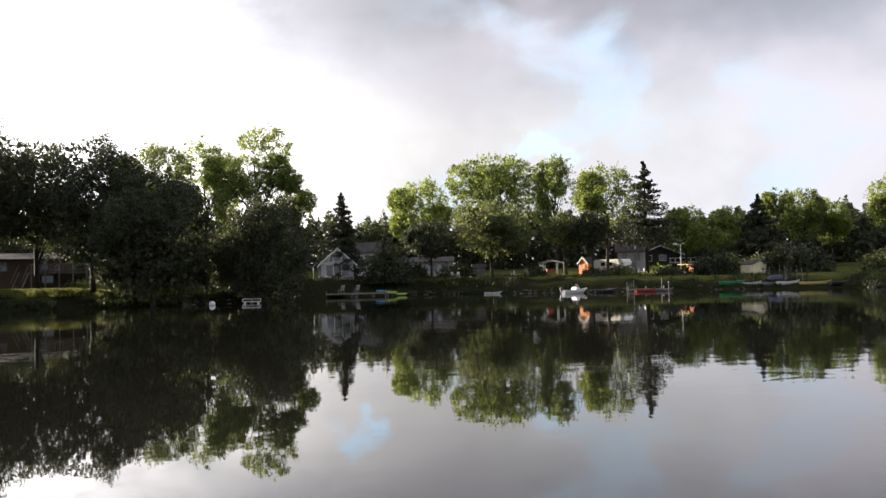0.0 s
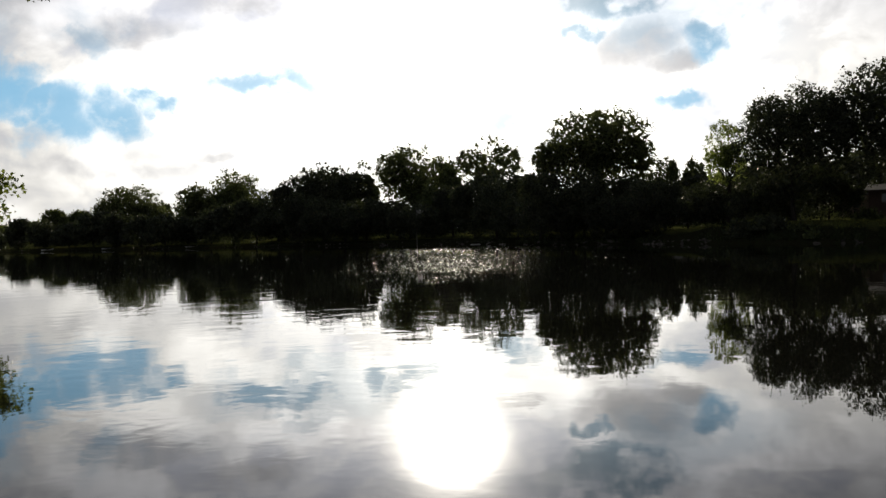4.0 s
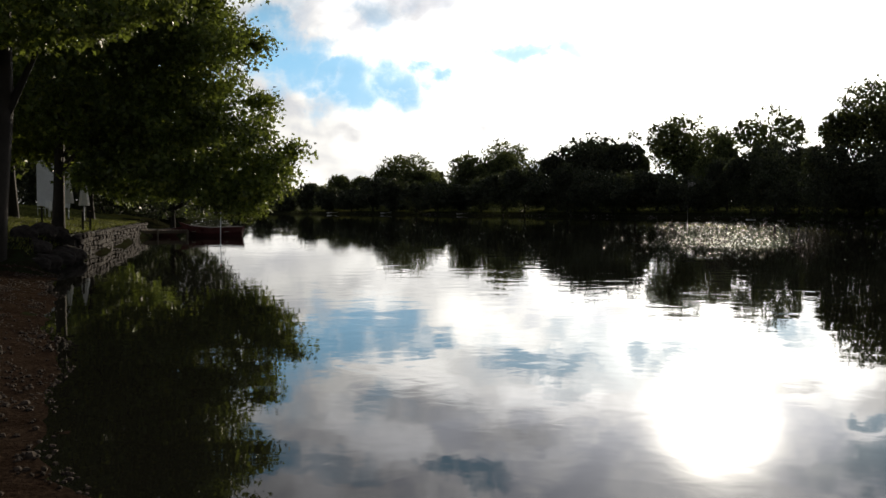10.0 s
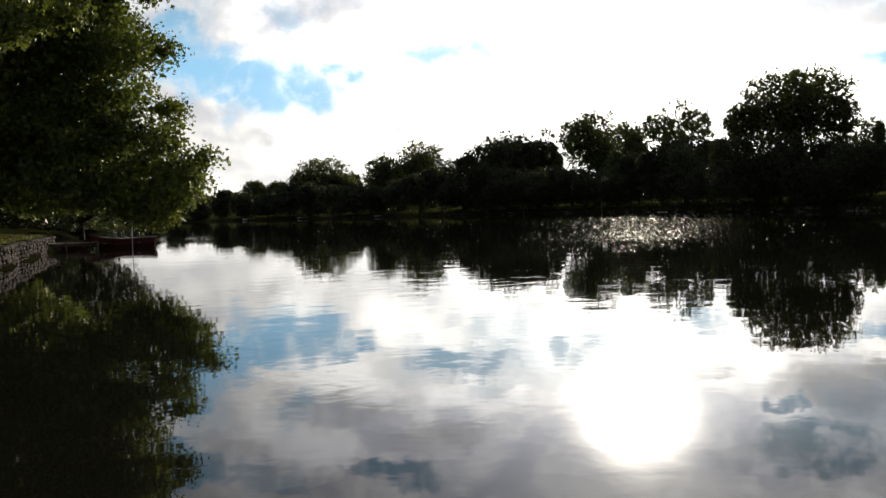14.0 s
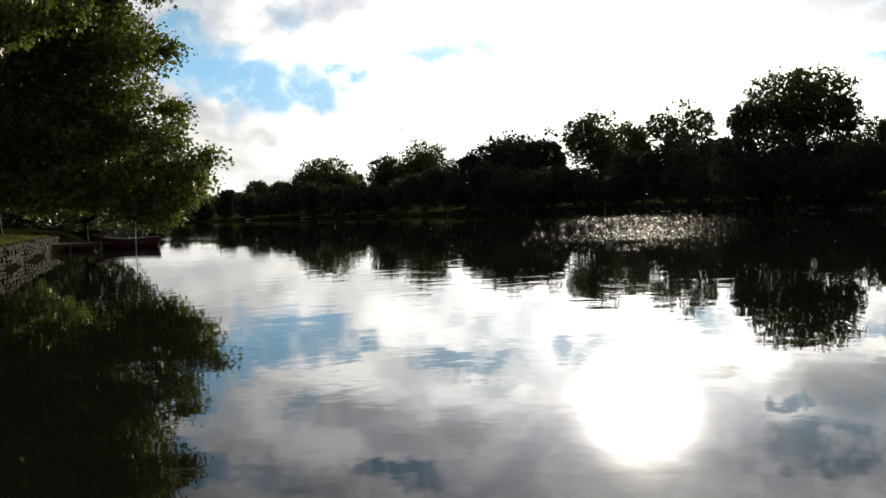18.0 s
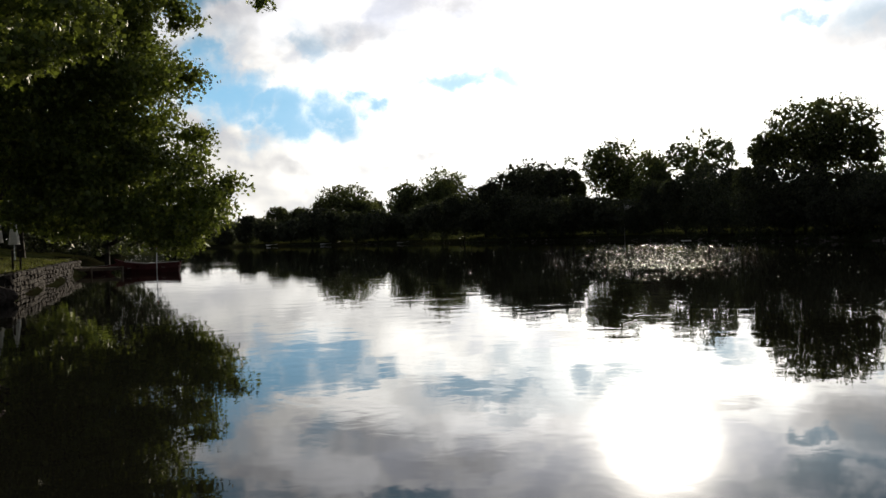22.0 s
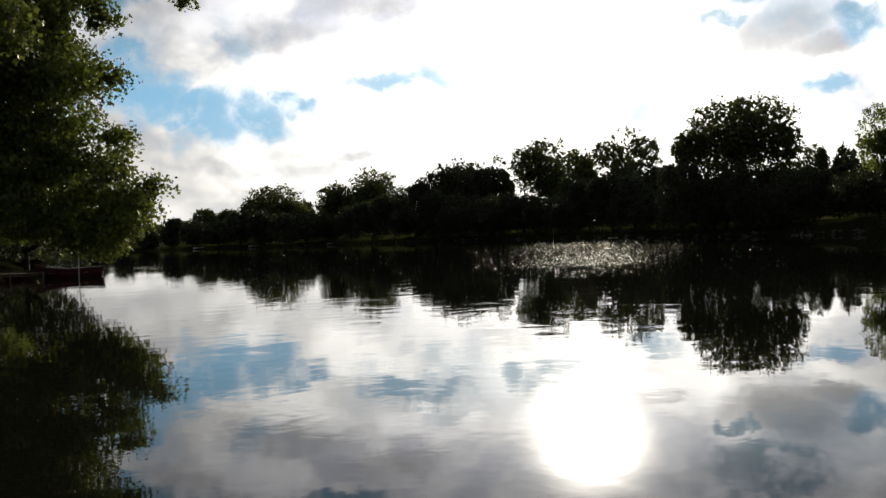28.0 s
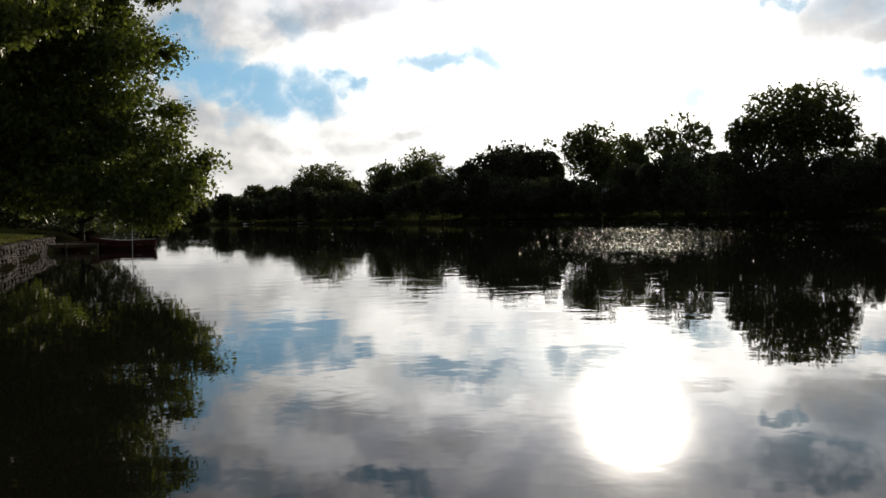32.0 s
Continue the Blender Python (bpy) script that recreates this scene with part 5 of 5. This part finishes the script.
def covered_boat(az, dist):
    b = boat("covered_boat", az, dist, 2.6, 1.5, 0.4, DARK_METAL, "boat on the bank under a rumpled dark blue tarpaulin", turn=10, z=None)
    verts, faces = [], []
    for i in range(13):
        s = i / 12
        for j in range(9):
            q = j / 8
            wob = 0.12 * noise.noise(Vector((s * 6, q * 4, 3.0)))
            verts.append(((s - 0.5) * 2.6, (q - 0.5) * 1.6 * (1 - 0.5 * max(0, s - 0.5)), 0.40 + 0.6 * math.sin(math.pi * q) * (0.35 + 0.65 * math.sin(math.pi * s)) + wob))
    for i in range(12):
        for j in range(8):
            a = i * 9 + j
            faces.append((a, a + 1, a + 10, a + 9))
    link_mesh("tarpaulin", verts, faces, TARP, b, smooth=True)


covered_boat(-19.3, R0(-19.3) + 3.0)


def picnic_table(az, dist, turn=0.0):
    t = site("picnic_table", az, dist, "weathered wooden picnic table with fixed benches", "table", turn=turn)
    for i in range(4):
        box_part("top_board", (-0.9, 0.9, -0.36 + i * 0.18, -0.2 + i * 0.18, 0.72, 0.76), TIMBER, t)
    for y in (-0.72, 0.58):
        box_part("bench", (-0.9, 0.9, y, y + 0.16, 0.42, 0.46), TIMBER, t)
    for x in (-0.65, 0.65):
        for s in (-1, 1):
            bar("leg", (x, s * 0.68, 0), (x, s * 0.18, 0.72), 0.05, TIMBER, t)
        box_part("cross_bar", (x - 0.03, x + 0.03, -0.72, 0.72, 0.36, 0.415), TIMBER, t)
    return t


def kayak_rack(az, dist):
    r = site("boat_rack", az, dist, "dark timber rack with leaning poles beside the boats", "rack", turn=15)
    for x in (-1.4, 0.0, 1.4):
        for sgn in (-1, 1):
            bar("leg", (x, sgn * 0.6, -0.1), (x, sgn * 0.06, 1.35), 0.05, DARK_WALL, r)
    for z in (0.55, 1.1):
        bar("rail", (-1.7, 0.25, z), (1.7, 0.25, z), 0.04, DARK_WALL, r)
    for n in range(5):
        bar("pole", (-1.5 + 0.7 * n, -0.9, 0.0), (-1.1 + 0.62 * n, 0.2, 1.7 + 0.15 * (n % 3)), 0.025, (GREY_WOOD, DARK_WALL, TIMBER)[n % 3], r)


kayak_rack(-19.4, R0(-19.4) + 4.6)
kayak_rack(-20.3, R0(-20.3) + 3.6)
for n, (a, d) in enumerate(((-11.3, 157), (-11.7, 157.5), (-12.0, 156.5), (-0.6, 151), (-0.9, 151.8), (-4.2, 150))):
    PATIO.append((*spot_on(a, d)[:2], 50 * n))
broadleaf(-7.4, 149, 9.5, 6.5, low=0.42, tone="mid", gaps=0.15)
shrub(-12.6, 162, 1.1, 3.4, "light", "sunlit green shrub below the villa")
shrub(34.3, R0(34.3) + 2.0, 1.9, 3.2, "dark", "dark round bush at the water's edge")
shrub(30.4, R0(30.4) + 1.2, 0.9, 1.8, "mid", "small leafy bush on the bank")
picnic_table(-4.6, 153, 15)
picnic_table(-5.2, 156, -20)
picnic_table(-3.9, 158, 40)
shrub(-24.7, 150, 2.3, 5.6, "mid", "clipped broad hedge on the sunlit lawn", "hedge")
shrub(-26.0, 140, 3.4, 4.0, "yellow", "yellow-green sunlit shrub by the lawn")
shrub(-20.2, 142, 3.6, 5.5, "dark")
for a, d, h, w, tone in ((-15.4, 139, 2.3, 3.6, "dark"), (-16.4, 141, 2.8, 4.2, "dark"), (-18.4, 144, 2.6, 4.6, "mid"), (-19.6, 140, 3.4, 5.2, "dark"), (-21.2, 139, 3.0, 4.6, "dark"),
                         (-9.0, 141, 1.2, 3.4, "dark"), (-10.6, 142, 1.4, 4.2, "mid"), (-13.6, 141, 1.3, 4.6, "dark"), (-5.6, 147, 1.5, 3.4, "dark")):
    shrub(a, d, h, w, tone, "dark bushy shrub above the boats on the bank" if tone == "dark" else "green bushy shrub above the boats on the bank")
shrub(-15.9, 147, 2.2, 3.4, "dark")
shrub(-17.0, 147, 2.4, 2.8, "mid")
shrub(-13.2, 154, 1.3, 3.4, "light", "sunlit bright green shrub on the terrace")
shrub(21.4, 121, 0.9, 1.2, "mid", "small round shrub on the lawn")
shrub(27.6, 116, 1.3, 3.2, "mid", "flowering shrub at the edge of the lawn")
shrub(32.8, 106, 1.6, 3.5, "dark")
shrub(31.0, 104, 1.0, 2.6, "mid")
shrub(1.9, 154, 2.2, 5.0, "dark")
shrub(-0.9, 158, 1.8, 6.0, "dark")
for i in range(10):
    sx = -92.0 - 5.0 * i
    sy = bank_line(sx) - 1.6
    shrub(math.degrees(math.atan2(-sx, sy)), math.hypot(sx, sy), 2.2 + 0.5 * (i % 3), 8.0, "dark", "dark overhanging bush along the same bank")
broadleaf(22.3, 138, 6.5, 4.0, tone="yellow", low=0.15, label="bright yellow-green small tree in full sun")


# ---------------------------------------------------------------- rough grass on the banks
def blades(name, spots, tall, wide, mat, label, seed):
    """Tufts of bent grass blades at the given x, y, z."""
    rng = np.random.default_rng(seed)
    p = np.array(spots)
    n = len(p)
    h = (tall * rng.uniform(0.5, 1.4, n))[:, None]
    a = rng.uniform(0, 6.283, n)
    side = np.stack([np.cos(a), np.sin(a), 0 * a], axis=1) * wide * rng.uniform(0.6, 1.4, n)[:, None]
    lean = np.stack([rng.normal(size=n) * 0.35, rng.normal(size=n) * 0.35, np.ones(n)], axis=1)
    cards = np.stack([p - side, p + side, p + side * 0.5 + lean * h * [0.6, 0.6, 0.7], p + lean * h], axis=1)
    tagged(quads(name, cards, mat), label, "grass", kind="stuff")


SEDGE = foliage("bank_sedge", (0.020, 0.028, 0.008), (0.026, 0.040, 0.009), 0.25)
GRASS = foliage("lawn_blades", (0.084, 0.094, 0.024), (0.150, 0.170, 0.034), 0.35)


def bank_grass():
    rng = np.random.default_rng(71)
    far = []
    for i in range(38000):
        az = rng.uniform(-30, 34) if i % 4 else rng.uniform(34, 80)
        r = shore_radius(az) + 0.4 + (4.2 if 19.5 < az < 34 else 9.5) * rng.random() ** 1.6
        x, y = -r * math.sin(radians(az)), r * math.cos(radians(az))
        if noise.noise(Vector((x * 0.12, y * 0.12, 9.0))) > -0.15:
            far.append((x, y, land_z(x, y) - 0.05))
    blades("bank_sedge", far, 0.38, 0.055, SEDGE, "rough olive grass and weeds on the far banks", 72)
    lawn, crest = [], []
    for i in range(16000):
        az = rng.uniform(19.0, 35)
        r = shore_radius(az) + rng.uniform(4.8, 11.5)
        x, y = -r * math.sin(radians(az)), r * math.cos(radians(az))
        crest.append((x, y, land_z(x, y) - 0.03))
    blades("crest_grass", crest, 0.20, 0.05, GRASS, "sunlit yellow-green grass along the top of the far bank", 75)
    for i in range(20000):
        az = rng.uniform(-29, -2)
        r = shore_radius(az) + rng.uniform(7, 30)
        x, y = -r * math.sin(radians(az)), r * math.cos(radians(az))
        lawn.append((x, y, land_z(x, y) - 0.03))
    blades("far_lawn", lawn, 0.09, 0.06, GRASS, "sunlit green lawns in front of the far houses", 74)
    near = []
    for i in range(24000):
        x = -28.5 - 40 * rng.random() ** 1.3
        y = bank_line(x) - 0.35 - 9.0 * rng.random() ** 1.2
        near.append((x, y, land_z(x, y) - 0.02))
    blades("lawn_blades", near, 0.07, 0.02, GRASS, "short green lawn grass behind the stone wall", 73)


bank_grass()


def shore_stones():
    """Loose stones and driftwood lumps along the far waterline."""
    rng = np.random.default_rng(91)
    verts, faces = [], []
    for i in range(1500):
        az = rng.uniform(-27, 36) if i % 4 else rng.uniform(36, 76)
        r = shore_radius(az) + rng.normal() * 0.55 + 0.3
        x, y = -r * math.sin(radians(az)), r * math.cos(radians(az))
        if noise.noise(Vector((x * 0.10, y * 0.10, 2.0))) < (0.25 if 18 < az < 36 else -0.1):
            continue
        size = rng.uniform(0.07, 0.18) * (1.7 if rng.random() < 0.08 else 1.0)
        z, base, turn = max(land_z(x, y), 0.0), len(verts), rng.uniform(0, 6.28)
        for zz, g in ((-0.4, 0.9), (0.25, 1.0), (0.65, 0.55)):
            for j in range(6):
                a = turn + j * 1.0472
                q = g * size * rng.uniform(0.75, 1.25)
                verts.append((x + q * math.cos(a) * 1.3, y + q * math.sin(a), z + size * zz * rng.uniform(0.8, 1.2)))
        for lvl in (0, 6):
            faces += [(base + lvl + j, base + lvl + (j + 1) % 6, base + lvl + 6 + (j + 1) % 6, base + lvl + 6 + j) for j in range(6)]
        faces.append(tuple(base + 12 + j for j in range(6)))
    tagged(link_mesh("shore_stones", verts, faces, material("shore_stone", (0.110, 0.096, 0.085), 0.9, grain=5.0, vary=0.5, bump=0.3, second=(0.045, 0.040, 0.035), spec=0.2)),
           "grey stones lying along the far waterline", "stones", kind="stuff")


shore_stones()


# ---------------------------------------------------------------- lily pads
def lily_pads():
    rng = np.random.default_rng(21)
    verts, faces = [], []
    lily = foliage("lily_pad_leaf", (0.072, 0.100, 0.048), (0.05, 0.09, 0.02), 0.1)
    lily.node_tree.nodes["Principled BSDF"].inputs["Roughness"].default_value = 0.34
    lily.node_tree.nodes["Principled BSDF"].inputs["Specular IOR Level"].default_value = 0.2
    spots = []
    for i in range(2100):
        az = rng.normal(51.4, 2.1)
        r = 1.0 / rng.uniform(1 / 128.0, 1 / 44.0) if i % 5 else rng.uniform(34, 60)
        if rng.random() < 0.12:
            az, r = rng.uniform(40, 72), rng.uniform(34, 95)
        spots.append((az, r))
    for az, r in spots:
        x, y = -r * math.sin(radians(az)), r * math.cos(radians(az))
        rad = rng.uniform(0.034, 0.058) * (0.55 + r / 130)
        turn, tip, dirn = rng.uniform(0, 6.28), abs(rng.normal(0, 0.18)), rng.uniform(0, 6.28)
        base = len(verts)
        verts.append((x, y, 0.014))
        for j in range(10):
            a = turn + 0.25 + j * (6.28 - 0.5) / 9
            px, py = rad * math.cos(a), rad * math.sin(a)
            verts.append((x + px, y + py, 0.018 + max(-0.012, tip * (px * math.cos(dirn) + py * math.sin(dirn))) + 0.006 * math.sin(a * 3)))
        faces += [(base, base + 1 + j, base + 2 + j) for j in range(9)]
    ob = link_mesh("lily_pads", verts, faces, lily)
    tagged(ob, "field of floating green lily pads on the water", "lily pads", kind="stuff")


lily_pads()


# ---------------------------------------------------------------- left-hand bank
def gravel_shore():
    verts, faces, nx, ny = [], [], 170, 26
    for i in range(nx + 1):
        x = 17.0 - 44.0 * i / nx
        for j in range(ny + 1):
            y = bank_line(x) + 0.25 - (4.2 + 0.5 * math.sin(x * 0.8) + 0.3 * math.sin(x * 2.3)) * j / ny
            verts.append((x, y, land_z(x, y) + 0.012 + 0.02 * noise.noise(Vector((x * 1.7, y * 1.7, 1)))))
    for i in range(nx):
        for j in range(ny):
            a = i * (ny + 1) + j
            faces.append((a, a + 1, a + ny + 2, a + ny + 1))
    tagged(link_mesh("gravel_path", verts, faces, GRAVEL, smooth=True), "brown gravel path along the water's edge", "path", kind="structure")
    rng = np.random.default_rng(8)
    verts, faces = [], []
    for i in range(7000):
        x = 3.0 - 30.0 * rng.random()
        y = bank_line(x) + 0.15 - 3.2 * rng.random() ** 1.3
        if noise.noise(Vector((x * 0.55, y * 1.6, 4.0))) < -0.12 and rng.random() < 0.85:
            continue
        z, r = land_z(x, y) + 0.012, rng.uniform(0.012, 0.034) * (1.7 if rng.random() < 0.06 else 1.0)
        base, turn = len(verts), rng.uniform(0, 6.28)
        for zz, g in ((-0.3, 0.85), (0.35, 1.0), (0.8, 0.5)):
            for j in range(5):
                a = turn + j * 1.2566
                q = g * rng.uniform(0.75, 1.2)
                verts.append((x + r * q * math.cos(a), y + r * q * math.sin(a) * 0.8, z + r * zz * 0.8))
        for lvl in (0, 5):
            faces += [(base + lvl + j, base + lvl + (j + 1) % 5, base + lvl + 5 + (j + 1) % 5, base + lvl + 5 + j) for j in range(5)]
        faces.append(tuple(base + 10 + j for j in range(5)))
    tagged(link_mesh("pebbles", verts, faces, PEBBLE), "loose grey-brown pebbles on the gravel shore", "pebbles", kind="stuff")


gravel_shore()


def boulder(x, dy, size, seed):
    rng = np.random.default_rng(seed)
    y = bank_line(x) - dy
    bm = bmesh.new()
    bmesh.ops.create_icosphere(bm, subdivisions=3, radius=size)
    shift = Vector(rng.uniform(0, 20, 3))
    for v in bm.verts:
        d = v.co.normalized()
        v.co *= 1 + 0.28 * noise.noise(d * 1.6 + shift) + 0.10 * noise.noise(d * 4.5 + shift)
        v.co.z *= 0.68
    rock = part("boulder", bm, STONE)
    rock.location = (x, y, max(land_z(x, y), 0.0) + size * 0.25)
    rock.rotation_euler[2] = rng.uniform(0, 6.28)
    tagged(rock, "rounded grey boulder at the end of the stone wall", "rock", "boulders by the wall")


for n, (x, dy, size) in enumerate(((-28.6, 0.2, 0.34), (-29.5, 0.1, 0.46), (-30.3, 0.35, 0.40), (-31.1, 0.05, 0.52), (-32.0, 0.2, 0.44), (-32.8, 0.1, 0.55), (-30.8, 0.8, 0.38), (-32.3, 0.75, 0.42), (-33.3, 0.5, 0.40))):
    boulder(x, dy, size, 300 + n)


def bank_post(x, dy, h_m):
    y = bank_line(x) - dy
    p = tagged(new("fence_post"), "dark square fence post on the lawn edge", "post", "fence posts by the wall")
    p.location = (x, y, land_z(x, y) - 0.2)
    box_part("shaft", (-0.04, 0.04, -0.04, 0.04, 0, h_m + 0.2), DARK_WALL, p)
    box_part("cap", (-0.05, 0.05, -0.05, 0.05, h_m + 0.204, h_m + 0.25), TIMBER, p)


for x, dy in ((-40.0, 0.6), (-41.5, 0.55), (-45.0, 2.8)):
    bank_post(x, dy, 0.75)


def at_bank(name, x, y, label, category, turn=0.0):
    t = tagged(new(name), label, category)
    t.location = (x, y, land_z(x, y) - 0.03)
    t.rotation_euler[2] = radians(turn)
    return t


def garden_house():
    h = at_bank("garden_house", -74, 0.35, "white house with a steep gable glimpsed between dark trunks", "house", 90)
    gable_walls(h, 2.2, 4.5, 4.2, 6.6, WHITE)
    roof_slopes(h, 2.2, 4.5, 4.2, 6.6, SHINGLE, 0.2, trim=WHITE)
    window(h, 0.5, 1.0, 0.6, 1.1, -0.03)


garden_house()


def closed_umbrella(x, y):
    u = at_bank("patio_umbrella", x, y, "folded pale canvas patio umbrella on a pole", "umbrella")
    bar("pole", (0, 0, 0), (0, 0, 2.6), 0.03, ALUMINIUM, u, 7)
    bm = bmesh.new()
    rings = [[bm.verts.new(((r + (0.03 if j % 2 else 0)) * math.cos(j * math.pi / 6), (r + (0.03 if j % 2 else 0)) * math.sin(j * math.pi / 6), z)) for j in range(12)] for z, r in ((0.9, 0.26), (1.3, 0.22), (1.9, 0.14), (2.5, 0.05))]
    for a, b in zip(rings, rings[1:]):
        for j in range(12):
            bm.faces.new((a[j], a[(j + 1) % 12], b[(j + 1) % 12], b[j]))
    bm.faces.new(rings[-1])
    part("canopy", bm, CANVAS, u)
    box_part("base", (-0.25, 0.25, -0.25, 0.25, 0, 0.09), STONE, u)


closed_umbrella(-56.0, 1.05)
closed_umbrella(-56.0, 1.85)


def patio_chair(x, y, turn):
    c = at_bank("patio_chair", x, y, "white plastic patio chair on the lawn", "chair", turn)
    box_part("seat", (-0.24, 0.24, -0.24, 0.24, 0.40, 0.44), WHITE, c)
    box_part("backrest", (-0.24, 0.24, 0.22, 0.26, 0.46, 0.88), WHITE, c)
    for sx in (-0.21, 0.21):
        for sy in (-0.21, 0.21):
            bar("leg", (sx, sy, 0), (sx, sy, 0.4), 0.022, WHITE, c)


for x, y, turn in PATIO:
    patio_chair(x, y, turn)
patio_chair(-55.0, -0.2, 30)
patio_chair(-54.3, 0.4, 150)
patio_chair(-55.6, 0.3, 260)

for i in range(6):
    hx, hy = -82.0 - 1.5 * (i % 2), 4.5 - 3.4 * i
    shrub(math.degrees(math.atan2(-hx, hy)), math.hypot(hx, hy), 4.2 + 0.5 * (i % 3), 6.5, "dark", "tall dark hedge closing the lawn behind the house", "hedge")
# canoe and small boats at the end of the wall
boat("rowing_boat", 81.2, 60.0, 3.9, 1.2, 0.66, MAROON, "dark red rowing boat moored at the end of a low jetty", turn=172, z=-0.12)
boat("rowing_boat", 84.3, 63.0, 3.6, 1.2, 0.45, MAROON, "dark red boat moored along the jetty", turn=-14)
pier(84.2, 59.0, 3.6, 0.9, 0.42, TIMBER, "low dark jetty reaching out from the stone wall", 16, turn=0, over=0.04)
pole = site("mooring_pole", 80.7, 57.0, "thin pale mooring pole standing in the water", "pole", z=0.0)
bar("shaft", (0, 0, -0.9), (0.05, 0, 1.5), 0.025, ALUMINIUM, pole, 7)
bar("tip", (0.05, 0, 1.5), (0.055, 0, 1.58), 0.035, RED_PAINT, pole, 7)
boat("rowing_boat", 49.6, R0(49.6) - 2.0, 2.1, 0.8, 0.15, WHITE, "small white rowing boat moored by the wooded far shore", turn=12)


for a, turn, mat, label in ((74.2, 20, WHITE, "small white boat on the far wooded shore"), (71.0, -30, ALUMINIUM, "pale aluminium boat on the far wooded shore"), (66.4, 35, GREY_WOOD, "grey wooden boat drawn up on the far shore")):
    boat("rowing_boat", a, R0(a) - 1.0, 3.6, 1.4, 0.5, mat, label, turn=turn, z=0.02)


def pennant(az, dist):
    p = site("pennant", az, dist, "small pale pennant hanging from a thin pole by the far trees", "flag", z=-0.3)
    bar("pole", (0, 0, 0), (0, 0, 7.6), 0.05, GREY_WOOD, p, 7, 0.6)
    verts, faces = [], []
    for i in range(9):
        u = i / 8
        for zz in (7.35 - 0.35 * u, 6.15 + 0.45 * u):
            for t in (-0.01, 0.01):
                verts.append((0.05 + 1.35 * u, t + 0.10 * math.sin(u * 5.0), zz - 0.12 * u * u))
    for i in range(8):
        a, b = i * 4, i * 4 + 4
        faces += [(a, a + 2, b + 2, b), (a + 1, b + 1, b + 3, a + 3), (a, b, b + 1, a + 1), (a + 2, a + 3, b + 3, b + 2)]
    faces += [(0, 1, 3, 2), (32, 34, 35, 33)]
    link_mesh("cloth", verts, faces, CANVAS, p, smooth=True)


pennant(53.2, R0(53.2) - 1.0)


# ---------------------------------------------------------------- stone wall, last: its stones are parts
def stone_wall():
    wall = tagged(new("wall_bank"), "low dry-laid fieldstone retaining wall along the water", "wall", kind="structure")
    core_v, core_f = [], []
    xs = [-33.5 - 1.0 * i for i in range(30)]
    for x in xs:
        y = bank_line(x)
        core_v += [(x, y - 0.35, -0.5), (x, y + 0.02, -0.5), (x, y + 0.02, 0.78), (x, y - 0.35, 0.78)]
    for i in range(len(xs) - 1):
        for j in range(4):
            a, b = i * 4 + j, i * 4 + (j + 1) % 4
            core_f.append((a, b, b + 4, a + 4))
    core_f += [(0, 1, 2, 3), tuple(len(core_v) - 4 + j for j in (3, 2, 1, 0))]
    link_mesh("core", core_v, core_f, MORTAR, wall)
    rng = np.random.default_rng(33)
    shapes = []
    for k in range(8):
        bm = bmesh.new()
        bmesh.ops.create_cube(bm, size=1.0)
        bmesh.ops.bevel(bm, geom=list(bm.edges), offset=0.16, segments=1, affect="EDGES")
        for v in bm.verts:
            v.co += Vector(rng.normal(size=3) * 0.045)
        me = bpy.data.meshes.new("stone")
        bm.to_mesh(me)
        bm.free()
        me.materials.append(STONE)
        shapes.append(me)
    far_v, far_f, made = [], [], 0
    for row in range(5):
        x = -33.5 + rng.uniform(-0.4, 0.2)
        z = -0.02 + row * 0.17
        while x > -61.5:
            w = rng.uniform(0.26, 0.52)
            y = bank_line(x - w / 2) + 0.03 + rng.uniform(-0.03, 0.04)
            m = Matrix.LocRotScale((x - w / 2, y, z + 0.09), Euler((rng.normal() * 0.05, rng.normal() * 0.04, math.atan2(bank_line(x - w) - bank_line(x), -w) + math.pi + rng.normal() * 0.06)), (w * 0.96, 0.24, 0.168 * rng.uniform(0.85, 1.1)))
            me = shapes[int(rng.integers(8))]
            if made < 300 and x > -48:
                ob = new("stone", me)
                ob.parent = wall
                ob.matrix_local = m
                made += 1
            else:
                base = len(far_v)
                far_v += [tuple(m @ v.co) for v in me.vertices]
                far_f += [tuple(base + i for i in p.vertices) for p in me.polygons]
            x -= w
    tagged(link_mesh("far_stones", far_v, far_f, STONE, wall), kind="stuff")


stone_wall()
